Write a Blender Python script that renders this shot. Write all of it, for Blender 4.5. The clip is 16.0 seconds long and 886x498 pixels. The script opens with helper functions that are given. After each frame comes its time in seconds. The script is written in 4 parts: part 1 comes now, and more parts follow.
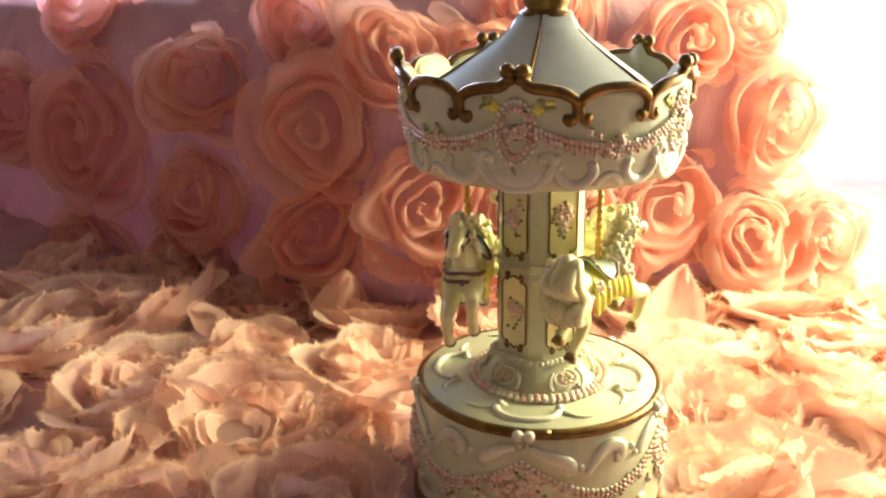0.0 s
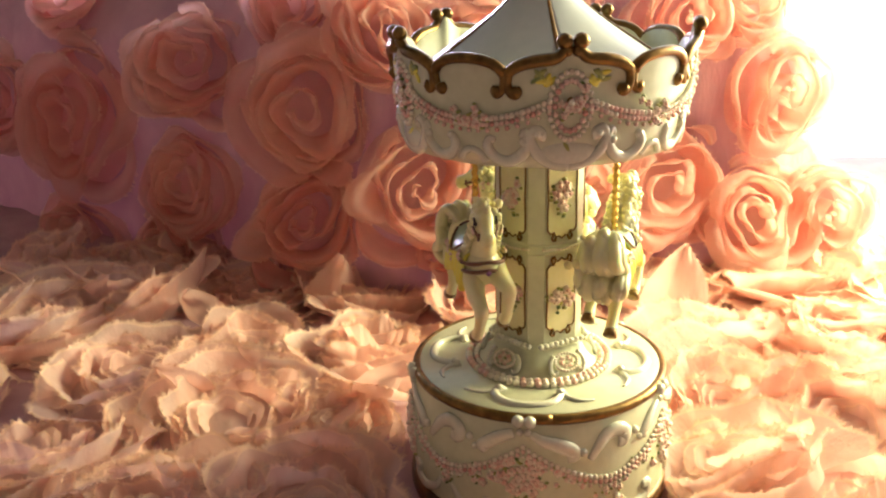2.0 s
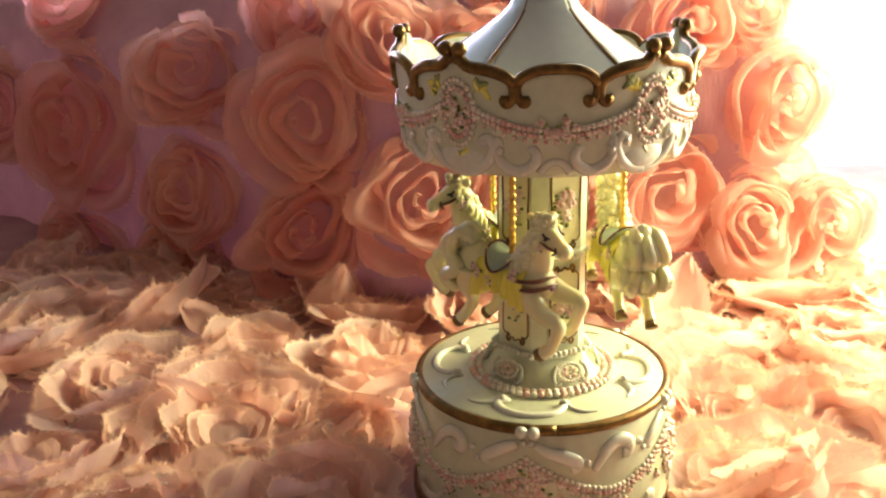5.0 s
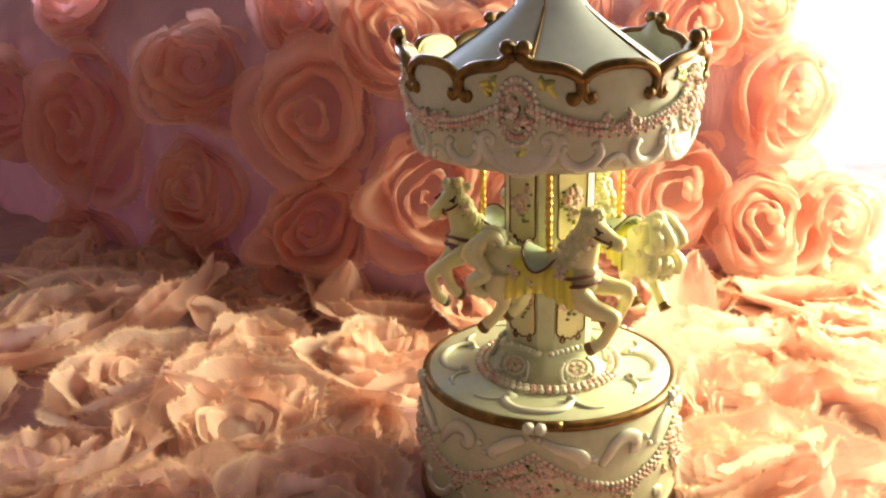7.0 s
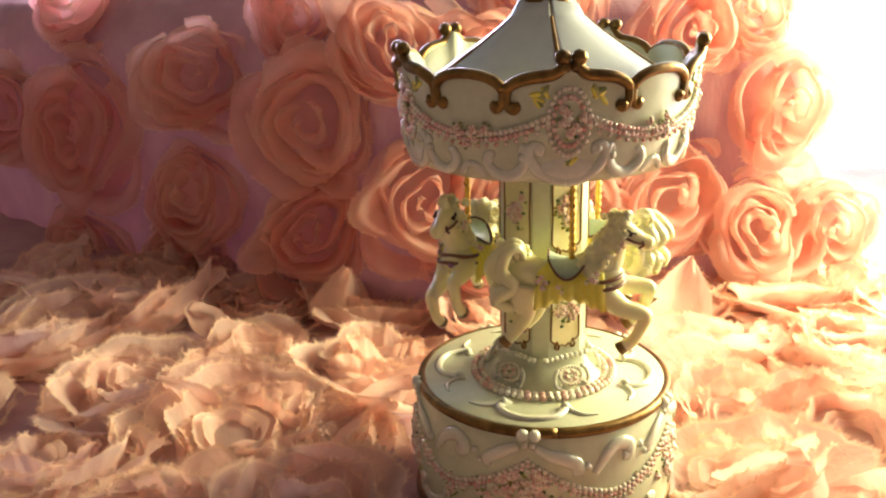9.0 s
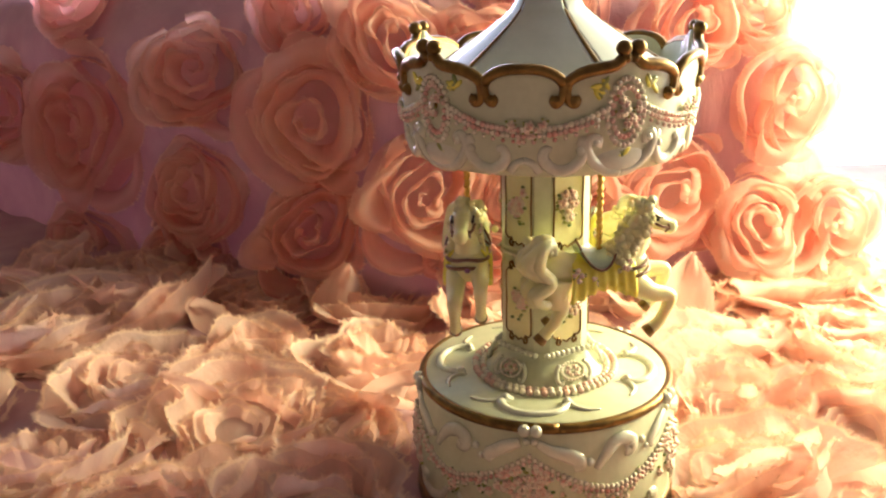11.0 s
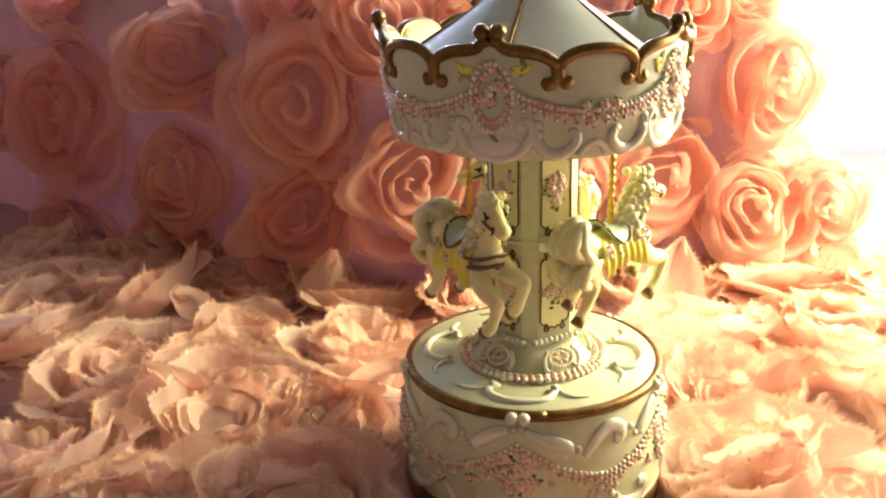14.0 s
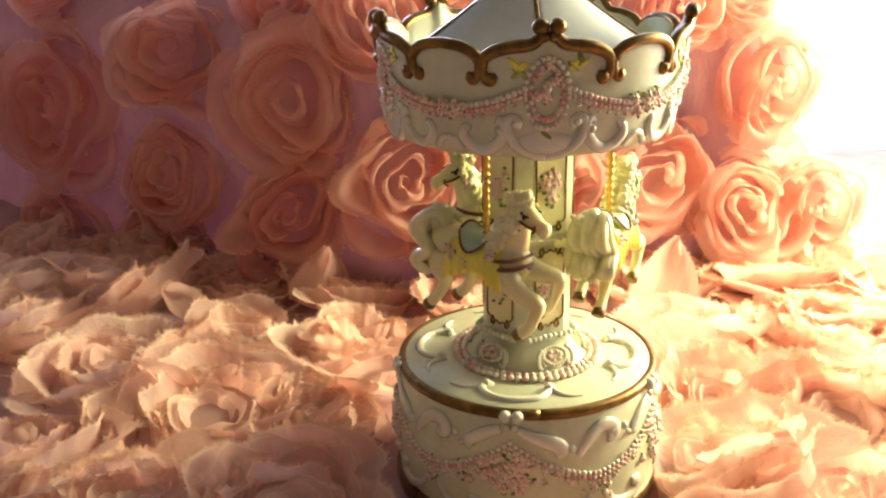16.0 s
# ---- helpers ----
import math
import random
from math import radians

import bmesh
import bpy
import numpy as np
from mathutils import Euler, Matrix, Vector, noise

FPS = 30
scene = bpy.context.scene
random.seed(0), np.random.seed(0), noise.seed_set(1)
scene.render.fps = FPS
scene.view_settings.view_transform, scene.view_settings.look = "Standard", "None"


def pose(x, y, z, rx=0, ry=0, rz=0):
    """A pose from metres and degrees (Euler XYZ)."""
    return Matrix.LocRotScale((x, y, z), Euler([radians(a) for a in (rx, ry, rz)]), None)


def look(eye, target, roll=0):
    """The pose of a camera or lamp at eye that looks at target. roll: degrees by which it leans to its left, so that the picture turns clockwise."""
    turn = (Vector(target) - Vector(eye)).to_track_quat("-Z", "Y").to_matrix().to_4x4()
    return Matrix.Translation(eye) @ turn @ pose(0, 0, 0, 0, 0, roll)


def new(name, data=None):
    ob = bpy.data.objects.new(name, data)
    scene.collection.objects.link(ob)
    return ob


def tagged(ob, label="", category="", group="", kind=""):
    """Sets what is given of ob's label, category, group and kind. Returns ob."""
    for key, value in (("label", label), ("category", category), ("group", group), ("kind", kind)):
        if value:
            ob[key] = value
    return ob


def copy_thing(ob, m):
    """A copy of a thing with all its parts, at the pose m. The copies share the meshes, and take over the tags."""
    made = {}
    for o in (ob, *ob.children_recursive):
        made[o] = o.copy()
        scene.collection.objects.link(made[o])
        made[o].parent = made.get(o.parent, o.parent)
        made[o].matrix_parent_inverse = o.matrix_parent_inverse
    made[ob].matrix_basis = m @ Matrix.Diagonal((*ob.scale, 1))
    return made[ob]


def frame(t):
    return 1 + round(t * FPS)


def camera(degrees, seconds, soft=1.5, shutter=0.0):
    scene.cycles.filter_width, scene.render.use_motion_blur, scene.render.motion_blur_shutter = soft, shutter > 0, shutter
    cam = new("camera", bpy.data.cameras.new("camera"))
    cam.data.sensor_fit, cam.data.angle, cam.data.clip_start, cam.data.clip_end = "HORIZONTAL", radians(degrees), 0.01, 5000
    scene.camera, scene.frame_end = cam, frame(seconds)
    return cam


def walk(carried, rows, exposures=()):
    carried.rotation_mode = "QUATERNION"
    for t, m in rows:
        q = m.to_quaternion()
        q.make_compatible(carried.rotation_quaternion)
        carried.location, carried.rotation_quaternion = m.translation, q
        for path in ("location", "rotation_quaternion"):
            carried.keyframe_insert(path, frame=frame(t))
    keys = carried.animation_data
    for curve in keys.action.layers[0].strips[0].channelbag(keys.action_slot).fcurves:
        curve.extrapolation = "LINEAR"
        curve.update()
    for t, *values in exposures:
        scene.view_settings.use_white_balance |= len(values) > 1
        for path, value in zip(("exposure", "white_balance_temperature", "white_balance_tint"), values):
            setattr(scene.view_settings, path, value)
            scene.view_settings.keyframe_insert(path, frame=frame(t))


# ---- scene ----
# ---- camera ----
cam = camera(49.66, 16.0, soft=2.2)
PATH = [
    (0, (-0.0436, -0.4155, 0.2617), (-0.0457, 0.3446, 0.0121), -0.67),
    (0.5, (-0.0434, -0.4140, 0.2609), (-0.0461, 0.3461, 0.0115), -0.91),
    (1, (-0.0434, -0.4102, 0.2596), (-0.0434, 0.3495, 0.0087), -1.06),
    (1.5, (-0.0438, -0.4090, 0.2593), (-0.0470, 0.3507, 0.0086), -1.18),
    (2, (-0.0425, -0.4031, 0.2549), (-0.0433, 0.3533, -0.0053), -1.43),
    (2.5, (-0.0431, -0.3988, 0.2552), (-0.0440, 0.3563, -0.0091), -1.51),
    (3, (-0.0434, -0.3976, 0.2549), (-0.0461, 0.3577, -0.0087), -1.55),
    (3.5, (-0.0442, -0.3985, 0.2552), (-0.0461, 0.3581, -0.0045), -1.44),
    (6, (-0.0448, -0.4013, 0.2549), (-0.0428, 0.3574, 0.0012), -1.46),
    (6.5, (-0.0452, -0.4008, 0.2542), (-0.0457, 0.3574, -0.0011), -1.48),
    (7, (-0.0449, -0.4025, 0.2550), (-0.0492, 0.3556, -0.0004), -1.54),
    (7.5, (-0.0441, -0.4047, 0.2561), (-0.0499, 0.3541, 0.0026), -1.51),
    (8, (-0.0441, -0.4046, 0.2573), (-0.0500, 0.3549, 0.0057), -1.51),
    (8.5, (-0.0434, -0.4044, 0.2565), (-0.0486, 0.3556, 0.0068), -1.56),
    (9, (-0.0428, -0.4042, 0.2571), (-0.0468, 0.3550, 0.0048), -1.49),
    (11.5, (-0.0426, -0.4024, 0.2552), (-0.0482, 0.3558, -0.0000), -1.61),
    (12, (-0.0424, -0.4013, 0.2546), (-0.0472, 0.3562, -0.0026), -1.66),
    (12.5, (-0.0410, -0.4006, 0.2532), (-0.0443, 0.3564, -0.0057), -1.74),
    (13, (-0.0421, -0.3997, 0.2536), (-0.0449, 0.3561, -0.0087), -1.60),
    (13.5, (-0.0422, -0.3976, 0.2530), (-0.0429, 0.3576, -0.0110), -1.59),
    (14, (-0.0406, -0.3969, 0.2532), (-0.0386, 0.3578, -0.0121), -1.63),
    (14.5, (-0.0404, -0.3969, 0.2529), (-0.0382, 0.3579, -0.0122), -1.60),
    (15, (-0.0393, -0.3965, 0.2509), (-0.0298, 0.3558, -0.0212), -1.24),
    (15.5, (-0.0407, -0.3945, 0.2507), (-0.0315, 0.3589, -0.0183), -1.04),
    (16, (-0.0410, -0.3946, 0.2511), (-0.0331, 0.3600, -0.0145), -1.14),
]
walk(cam, [(t, look(eye, target, roll)) for t, eye, target, roll in PATH])

# ---- light: a bright window to the side, open sky behind ----
world = bpy.data.worlds.new("world")
scene.world = world
world.use_nodes = True
world.node_tree.nodes["Background"].inputs[0].default_value = (0.9, 0.72, 0.6, 1)
world.node_tree.nodes["Background"].inputs[1].default_value = 0.05


def area(name, eye, target, sx, sy, watts, colour):
    lamp = bpy.data.lights.new(name, "AREA")
    lamp.shape, lamp.size, lamp.size_y, lamp.energy, lamp.color = "RECTANGLE", sx, sy, watts, colour
    ob = new(name, lamp)
    ob.matrix_world = look(eye, target)
    return ob


area("side_window_light", (0.50, 0.215, 0.285), (0.0, 0.08, 0.03), 0.26, 0.20, 11.5, (1.0, 0.88, 0.46))
area("back_window_light", (-0.30, 0.92, 0.26), (-0.15, 0.1, 0.14), 0.9, 0.36, 19.0, (0.78, 0.68, 1.0))


# ---- materials ----
def nodes_of(name):
    m = bpy.data.materials.new(name)
    m.use_nodes = True
    nt = m.node_tree
    nt.nodes.clear()
    return m, nt


def add(nt, kind, **values):
    n = nt.nodes.new(kind)
    for key, value in values.items():
        n.inputs[key.replace("_", " ")].default_value = value
    return n


def surface(name, a, b, rough=0.4, metal=0.0, scale=400.0, bump=0.2, coat=0.0, sss=0.0, island=False, rough2=None, depth=0.0004):
    """Two colours mixed by noise at two scales, with fine relief."""
    m, nt = nodes_of(name)
    out = add(nt, "ShaderNodeOutputMaterial")
    bsdf = add(nt, "ShaderNodeBsdfPrincipled", Metallic=metal, Roughness=rough)
    bsdf.inputs["Coat Weight"].default_value = coat
    bsdf.inputs["Coat Roughness"].default_value = 0.12
    if sss:
        bsdf.inputs["Subsurface Weight"].default_value = sss
        bsdf.inputs["Subsurface Radius"].default_value = (1.0, 0.8, 0.45)
        bsdf.inputs["Subsurface Scale"].default_value = 0.003
    co = add(nt, "ShaderNodeTexCoord")
    fine = add(nt, "ShaderNodeTexNoise", Scale=scale, Detail=4.0)
    wide = add(nt, "ShaderNodeTexNoise", Scale=scale * 0.17, Detail=2.0)
    nt.links.new(co.outputs["Object"], fine.inputs["Vector"])
    nt.links.new(co.outputs["Object"], wide.inputs["Vector"])
    both = add(nt, "ShaderNodeMath")
    both.operation = "MULTIPLY_ADD"
    both.inputs[1].default_value = 0.5
    nt.links.new(fine.outputs["Fac"], both.inputs[0])
    half = add(nt, "ShaderNodeMath")
    half.operation = "MULTIPLY"
    half.inputs[1].default_value = 0.5
    nt.links.new(wide.outputs["Fac"], half.inputs[0])
    nt.links.new(half.outputs[0], both.inputs[2])
    fac = both.outputs[0]
    if island:
        geo = add(nt, "ShaderNodeNewGeometry")
        mean = add(nt, "ShaderNodeMath")
        mean.operation = "MULTIPLY_ADD"
        mean.inputs[1].default_value = 0.8
        nt.links.new(geo.outputs["Random Per Island"], mean.inputs[0])
        nt.links.new(half.outputs[0], mean.inputs[2])
        fac = mean.outputs[0]
    ramp = add(nt, "ShaderNodeValToRGB")
    ramp.color_ramp.elements[0].position, ramp.color_ramp.elements[1].position = 0.33, 0.66
    ramp.color_ramp.elements[0].color, ramp.color_ramp.elements[1].color = (*a, 1), (*b, 1)
    nt.links.new(fac, ramp.inputs["Fac"])
    nt.links.new(ramp.outputs["Color"], bsdf.inputs["Base Color"])
    if rough2 is not None:
        span = add(nt, "ShaderNodeMapRange")
        span.inputs["To Min"].default_value, span.inputs["To Max"].default_value = rough, rough2
        nt.links.new(wide.outputs["Fac"], span.inputs["Value"])
        nt.links.new(span.outputs["Result"], bsdf.inputs["Roughness"])
    bp = add(nt, "ShaderNodeBump", Strength=bump, Distance=depth)
    nt.links.new(fine.outputs["Fac"], bp.inputs["Height"])
    nt.links.new(bp.outputs["Normal"], bsdf.inputs["Normal"])
    nt.links.new(bsdf.outputs[0], out.inputs["Surface"])
    return m


def chiffon(name, a, b, through_light=0.5, open_weave=0.12):
    """Thin woven cloth: it scatters light back and lets some through."""
    m, nt = nodes_of(name)
    out = add(nt, "ShaderNodeOutputMaterial")
    co = add(nt, "ShaderNodeTexCoord")
    info = add(nt, "ShaderNodeObjectInfo")
    wide = add(nt, "ShaderNodeTexNoise", Scale=38.0, Detail=3.0)
    nt.links.new(co.outputs["Object"], wide.inputs["Vector"])
    mean = add(nt, "ShaderNodeMath")
    mean.operation = "MULTIPLY_ADD"
    mean.inputs[1].default_value = 0.35
    nt.links.new(info.outputs["Random"], mean.inputs[0])
    nt.links.new(wide.outputs["Fac"], mean.inputs[2])
    ramp = add(nt, "ShaderNodeValToRGB")
    ramp.color_ramp.elements[0].position, ramp.color_ramp.elements[1].position = 0.4, 0.95
    ramp.color_ramp.elements[0].color, ramp.color_ramp.elements[1].color = (*a, 1), (*b, 1)
    nt.links.new(mean.outputs[0], ramp.inputs["Fac"])
    crinkle = add(nt, "ShaderNodeTexNoise", Scale=150.0, Detail=5.0, Roughness=0.6)
    stretch = add(nt, "ShaderNodeMapping")
    stretch.inputs["Scale"].default_value = (1.0, 1.0, 0.35)
    nt.links.new(co.outputs["Object"], stretch.inputs["Vector"])
    nt.links.new(stretch.outputs["Vector"], crinkle.inputs["Vector"])
    bp = add(nt, "ShaderNodeBump", Strength=0.55, Distance=0.003)
    nt.links.new(crinkle.outputs["Fac"], bp.inputs["Height"])
    weave = add(nt, "ShaderNodeTexNoise", Scale=2600.0, Detail=1.0)
    nt.links.new(co.outputs["Object"], weave.inputs["Vector"])
    bp2 = add(nt, "ShaderNodeBump", Strength=0.25, Distance=0.0004)
    nt.links.new(weave.outputs["Fac"], bp2.inputs["Height"])
    nt.links.new(bp.outputs["Normal"], bp2.inputs["Normal"])
    front = add(nt, "ShaderNodeBsdfDiffuse")
    back = add(nt, "ShaderNodeBsdfTranslucent")
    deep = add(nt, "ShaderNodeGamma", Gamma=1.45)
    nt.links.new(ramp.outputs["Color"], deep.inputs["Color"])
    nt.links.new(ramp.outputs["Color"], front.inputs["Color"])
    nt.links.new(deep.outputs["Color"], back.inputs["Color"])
    for n in (front, back):
        nt.links.new(bp2.outputs["Normal"], n.inputs["Normal"])
    mix = add(nt, "ShaderNodeMixShader", Fac=through_light)
    nt.links.new(front.outputs[0], mix.inputs[1])
    nt.links.new(back.outputs[0], mix.inputs[2])
    hole = add(nt, "ShaderNodeBsdfTransparent")
    mix2 = add(nt, "ShaderNodeMixShader", Fac=open_weave)
    nt.links.new(mix.outputs[0], mix2.inputs[1])
    nt.links.new(hole.outputs[0], mix2.inputs[2])
    nt.links.new(mix2.outputs[0], out.inputs["Surface"])
    return m


def glow(name, near, far, low, high, x0, x1):
    """Open sky beyond a window: it brightens towards the low sun."""
    m, nt = nodes_of(name)
    out = add(nt, "ShaderNodeOutputMaterial")
    co = add(nt, "ShaderNodeTexCoord")
    sep = add(nt, "ShaderNodeSeparateXYZ")
    nt.links.new(co.outputs["Object"], sep.inputs[0])
    span = add(nt, "ShaderNodeMapRange")
    span.inputs["From Min"].default_value, span.inputs["From Max"].default_value = x0, x1
    nt.links.new(sep.outputs["X"], span.inputs["Value"])
    ramp = add(nt, "ShaderNodeValToRGB")
    ramp.color_ramp.elements[0].color, ramp.color_ramp.elements[1].color = (*far, 1), (*near, 1)
    nt.links.new(span.outputs["Result"], ramp.inputs["Fac"])
    power = add(nt, "ShaderNodeMapRange")
    power.inputs["To Min"].default_value, power.inputs["To Max"].default_value = low, high
    nt.links.new(span.outputs["Result"], power.inputs["Value"])
    em = add(nt, "ShaderNodeEmission")
    nt.links.new(ramp.outputs["Color"], em.inputs["Color"])
    nt.links.new(power.outputs["Result"], em.inputs["Strength"])
    nt.links.new(em.outputs[0], out.inputs["Surface"])
    return m


PORCELAIN = surface("porcelain", (0.57, 0.60, 0.42), (0.67, 0.70, 0.51), 0.28, scale=260, bump=0.15, coat=0.3, rough2=0.42)
CREAM = surface("cream_porcelain", (0.83, 0.80, 0.42), (0.89, 0.87, 0.54), 0.24, scale=420, bump=0.25, coat=0.3, sss=0.35, rough2=0.4)
# white lustre with the sky's cool sheen put into its colour
ROOF = surface("lustre_glaze_sky_tint", (0.50, 0.56, 0.57), (0.58, 0.63, 0.63), 0.30, scale=180, bump=0.1, coat=0.35, rough2=0.42)
LUSTRE = surface("pearl_lustre", (0.66, 0.67, 0.55), (0.77, 0.78, 0.66), 0.12, scale=500, bump=0.1, coat=0.6, rough2=0.3)
PEARL = surface("pearl", (0.80, 0.70, 0.58), (0.88, 0.84, 0.70), 0.15, scale=900, bump=0.05, coat=0.8, island=True)
PINK = surface("pink_pearl", (0.80, 0.44, 0.38), (0.87, 0.66, 0.57), 0.2, scale=900, bump=0.1, coat=0.6, island=True)
ROSE = surface("painted_rose", (0.78, 0.50, 0.42), (0.84, 0.72, 0.60), 0.3, scale=900, bump=0.2, coat=0.3, island=True)
LEAF = surface("painted_leaf", (0.14, 0.24, 0.07), (0.42, 0.44, 0.14), 0.3, scale=900, bump=0.2, coat=0.3, island=True)
YELLOW = surface("painted_yellow", (0.86, 0.78, 0.08), (0.90, 0.86, 0.20), 0.32, scale=600, bump=0.2, coat=0.2)
MINT = surface("painted_mint", (0.36, 0.50, 0.38), (0.52, 0.62, 0.48), 0.3, scale=600, bump=0.15, coat=0.3)
GOLD = surface("antique_gold", (0.10, 0.058, 0.02), (0.30, 0.18, 0.055), 0.26, 0.85, scale=260, bump=0.18, rough2=0.42)
BRIGHT = surface("bright_gold", (0.62, 0.38, 0.07), (0.86, 0.60, 0.16), 0.22, 0.95, scale=700, bump=0.2, rough2=0.36)
HOOF = surface("hoof_paint", (0.10, 0.055, 0.02), (0.34, 0.21, 0.06), 0.3, 0.3, scale=600, bump=0.2)
DARK = surface("dark_paint", (0.02, 0.015, 0.012), (0.06, 0.035, 0.025), 0.35, scale=700, bump=0.1)
BRIDLE = surface("bridle_paint", (0.13, 0.05, 0.03), (0.24, 0.12, 0.07), 0.35, scale=700, bump=0.1)
VIOLET = surface("violet_paint", (0.26, 0.12, 0.30), (0.40, 0.22, 0.42), 0.25, scale=700, bump=0.1)
FOOT = surface("foot_rim", (0.06, 0.03, 0.015), (0.20, 0.11, 0.04), 0.4, 0.5, scale=400, bump=0.3)
CHIFFON = chiffon("pink_chiffon", (0.90, 0.64, 0.57), (0.95, 0.79, 0.72), 0.58, 0.18)
# same chiffon, deeper pink for the drape: its redder shade is in the colour
CHIFFON_SHADED = chiffon("shaded_chiffon", (0.90, 0.53, 0.47), (0.95, 0.71, 0.62), 0.60, 0.22)
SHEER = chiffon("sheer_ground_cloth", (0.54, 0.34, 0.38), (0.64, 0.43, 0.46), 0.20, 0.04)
# loose threads, and the painted lit edge of each torn strip
THREAD_LIT_EDGE = chiffon("frayed_thread_lit_edge", (0.93, 0.68, 0.55), (0.96, 0.80, 0.67), 0.4, 0.1)
PLASTER = surface("wall_plaster", (0.31, 0.25, 0.20), (0.37, 0.31, 0.25), 0.9, scale=40, bump=0.2)
BOARD = surface("painted_board", (0.74, 0.72, 0.68), (0.80, 0.78, 0.74), 0.5, scale=60, bump=0.1)
SKY = glow("evening_sky", (1.0, 0.95, 0.80), (0.55, 0.82, 1.0), 1.3, 5.0, 0.1, 0.5)


# ---- mesh helpers ----
def part(name, bm, material, parent=None, label="", smooth=True):
    """Links a bmesh as one mesh object under a thing or part."""
    me = bpy.data.meshes.new(name)
    if smooth:
        for f in bm.faces:
            f.smooth = True
    bm.to_mesh(me)
    bm.free()
    for m in material if isinstance(material, (list, tuple)) else (material,):
        me.materials.append(m)
    ob = new(name, me)
    if parent:
        ob.parent = parent
    if label:
        ob["label"] = label
    return ob


def share(name, ob, parent, m=None):
    """Another object on the same mesh."""
    twin = new(name, ob.data)
    twin.parent = parent
    if m is not None:
        twin.matrix_basis = m
    return twin


def around(phi, r, z):
    """phi in degrees from the front (-y) towards +x."""
    a = radians(phi)
    return Vector((r * math.sin(a), -r * math.cos(a), z))


def ball(bm, c, r, nu=8, nv=6, squash=(1, 1, 1), turn=None, mi=0):
    m = Matrix.Translation(c)
    if turn is not None:
        m = m @ turn
    m = m @ Matrix.Diagonal((r * squash[0], r * squash[1], r * squash[2], 1))
    rows = [[bm.verts.new(m @ Vector((math.sin(math.pi * j / nv) * math.cos(math.tau * i / nu), math.sin(math.pi * j / nv) * math.sin(math.tau * i / nu), math.cos(math.pi * j / nv))))
             for i in range(nu)] for j in range(1, nv)]
    top, low = bm.verts.new(m @ Vector((0, 0, 1))), bm.verts.new(m @ Vector((0, 0, -1)))
    faces = []
    for i in range(nu):
        k = (i + 1) % nu
        faces.append(bm.faces.new((top, rows[0][i], rows[0][k])))
        faces.append(bm.faces.new((low, rows[-1][k], rows[-1][i])))
        for a, b in zip(rows, rows[1:]):
            faces.append(bm.faces.new((a[i], b[i], b[k], a[k])))
    for f in faces:
        f.material_index = mi


def tube(bm, pts, radii, seg=8, flat=1.0, up=None, mi=0):
    """A closed tube through pts; flat squeezes it along up."""
    pts = [Vector(p) for p in pts]
    if isinstance(radii, float):
        radii = [radii] * len(pts)
    rings = []
    side = None
    for i, p in enumerate(pts):
        d = (pts[min(i + 1, len(pts) - 1)] - pts[max(i - 1, 0)]).normalized()
        if up is not None:
            n = up[i] if isinstance(up, list) else Vector(up)
        else:
            n = side if side is not None else (Vector((0, 0, 1)) if abs(d.z) < 0.9 else Vector((1, 0, 0)))
        n = (n - d * n.dot(d)).normalized()
        side = n
        b = d.cross(n)
        rings.append([bm.verts.new(p + (n * math.cos(k * math.tau / seg) * flat + b * math.sin(k * math.tau / seg)) * radii[i]) for k in range(seg)])
    faces = []
    for a, b in zip(rings, rings[1:]):
        for k in range(seg):
            faces.append(bm.faces.new((a[k], a[(k + 1) % seg], b[(k + 1) % seg], b[k])))
    faces.append(bm.faces.new(rings[0][::-1]))
    faces.append(bm.faces.new(rings[-1]))
    for f in faces:
        f.material_index = mi


def smooth_line(pts, n=6):
    """Catmull-Rom through tuples of any length."""
    out = []
    pts = [tuple(p) for p in pts]
    for i in range(len(pts) - 1):
        p0, p1, p2, p3 = pts[max(i - 1, 0)], pts[i], pts[i + 1], pts[min(i + 2, len(pts) - 1)]
        for k in range(n):
            t = k / n
            out.append(tuple(0.5 * (2 * b + (c - a) * t + (2 * a - 5 * b + 4 * c - d) * t * t + (3 * b - a - 3 * c + d) * t ** 3)
                             for a, b, c, d in zip(p0, p1, p2, p3)))
    out.append(pts[-1])
    return out


def revolve(bm, profile, seg=96, cap=True):
    rings = [[bm.verts.new(around(360 * k / seg, r, z)) for k in range(seg)] for r, z in profile]
    for a, b in zip(rings, rings[1:]):
        for k in range(seg):
            bm.faces.new((a[k], a[(k + 1) % seg], b[(k + 1) % seg], b[k]))
    if cap:
        bm.faces.new(rings[0][::-1])
        bm.faces.new(rings[-1])


def block(bm, x0, x1, y0, y1, z0, z1):
    m = Matrix.Translation(((x0 + x1) / 2, (y0 + y1) / 2, (z0 + z1) / 2)) @ Matrix.Diagonal((x1 - x0, y1 - y0, z1 - z0, 1))
    bmesh.ops.create_cube(bm, size=1.0, matrix=m)


def structure(name, material, *boxes):
    bm = bmesh.new()
    for b in boxes:
        block(bm, *b)
    return tagged(part(name, bm, material, smooth=False), kind="structure")


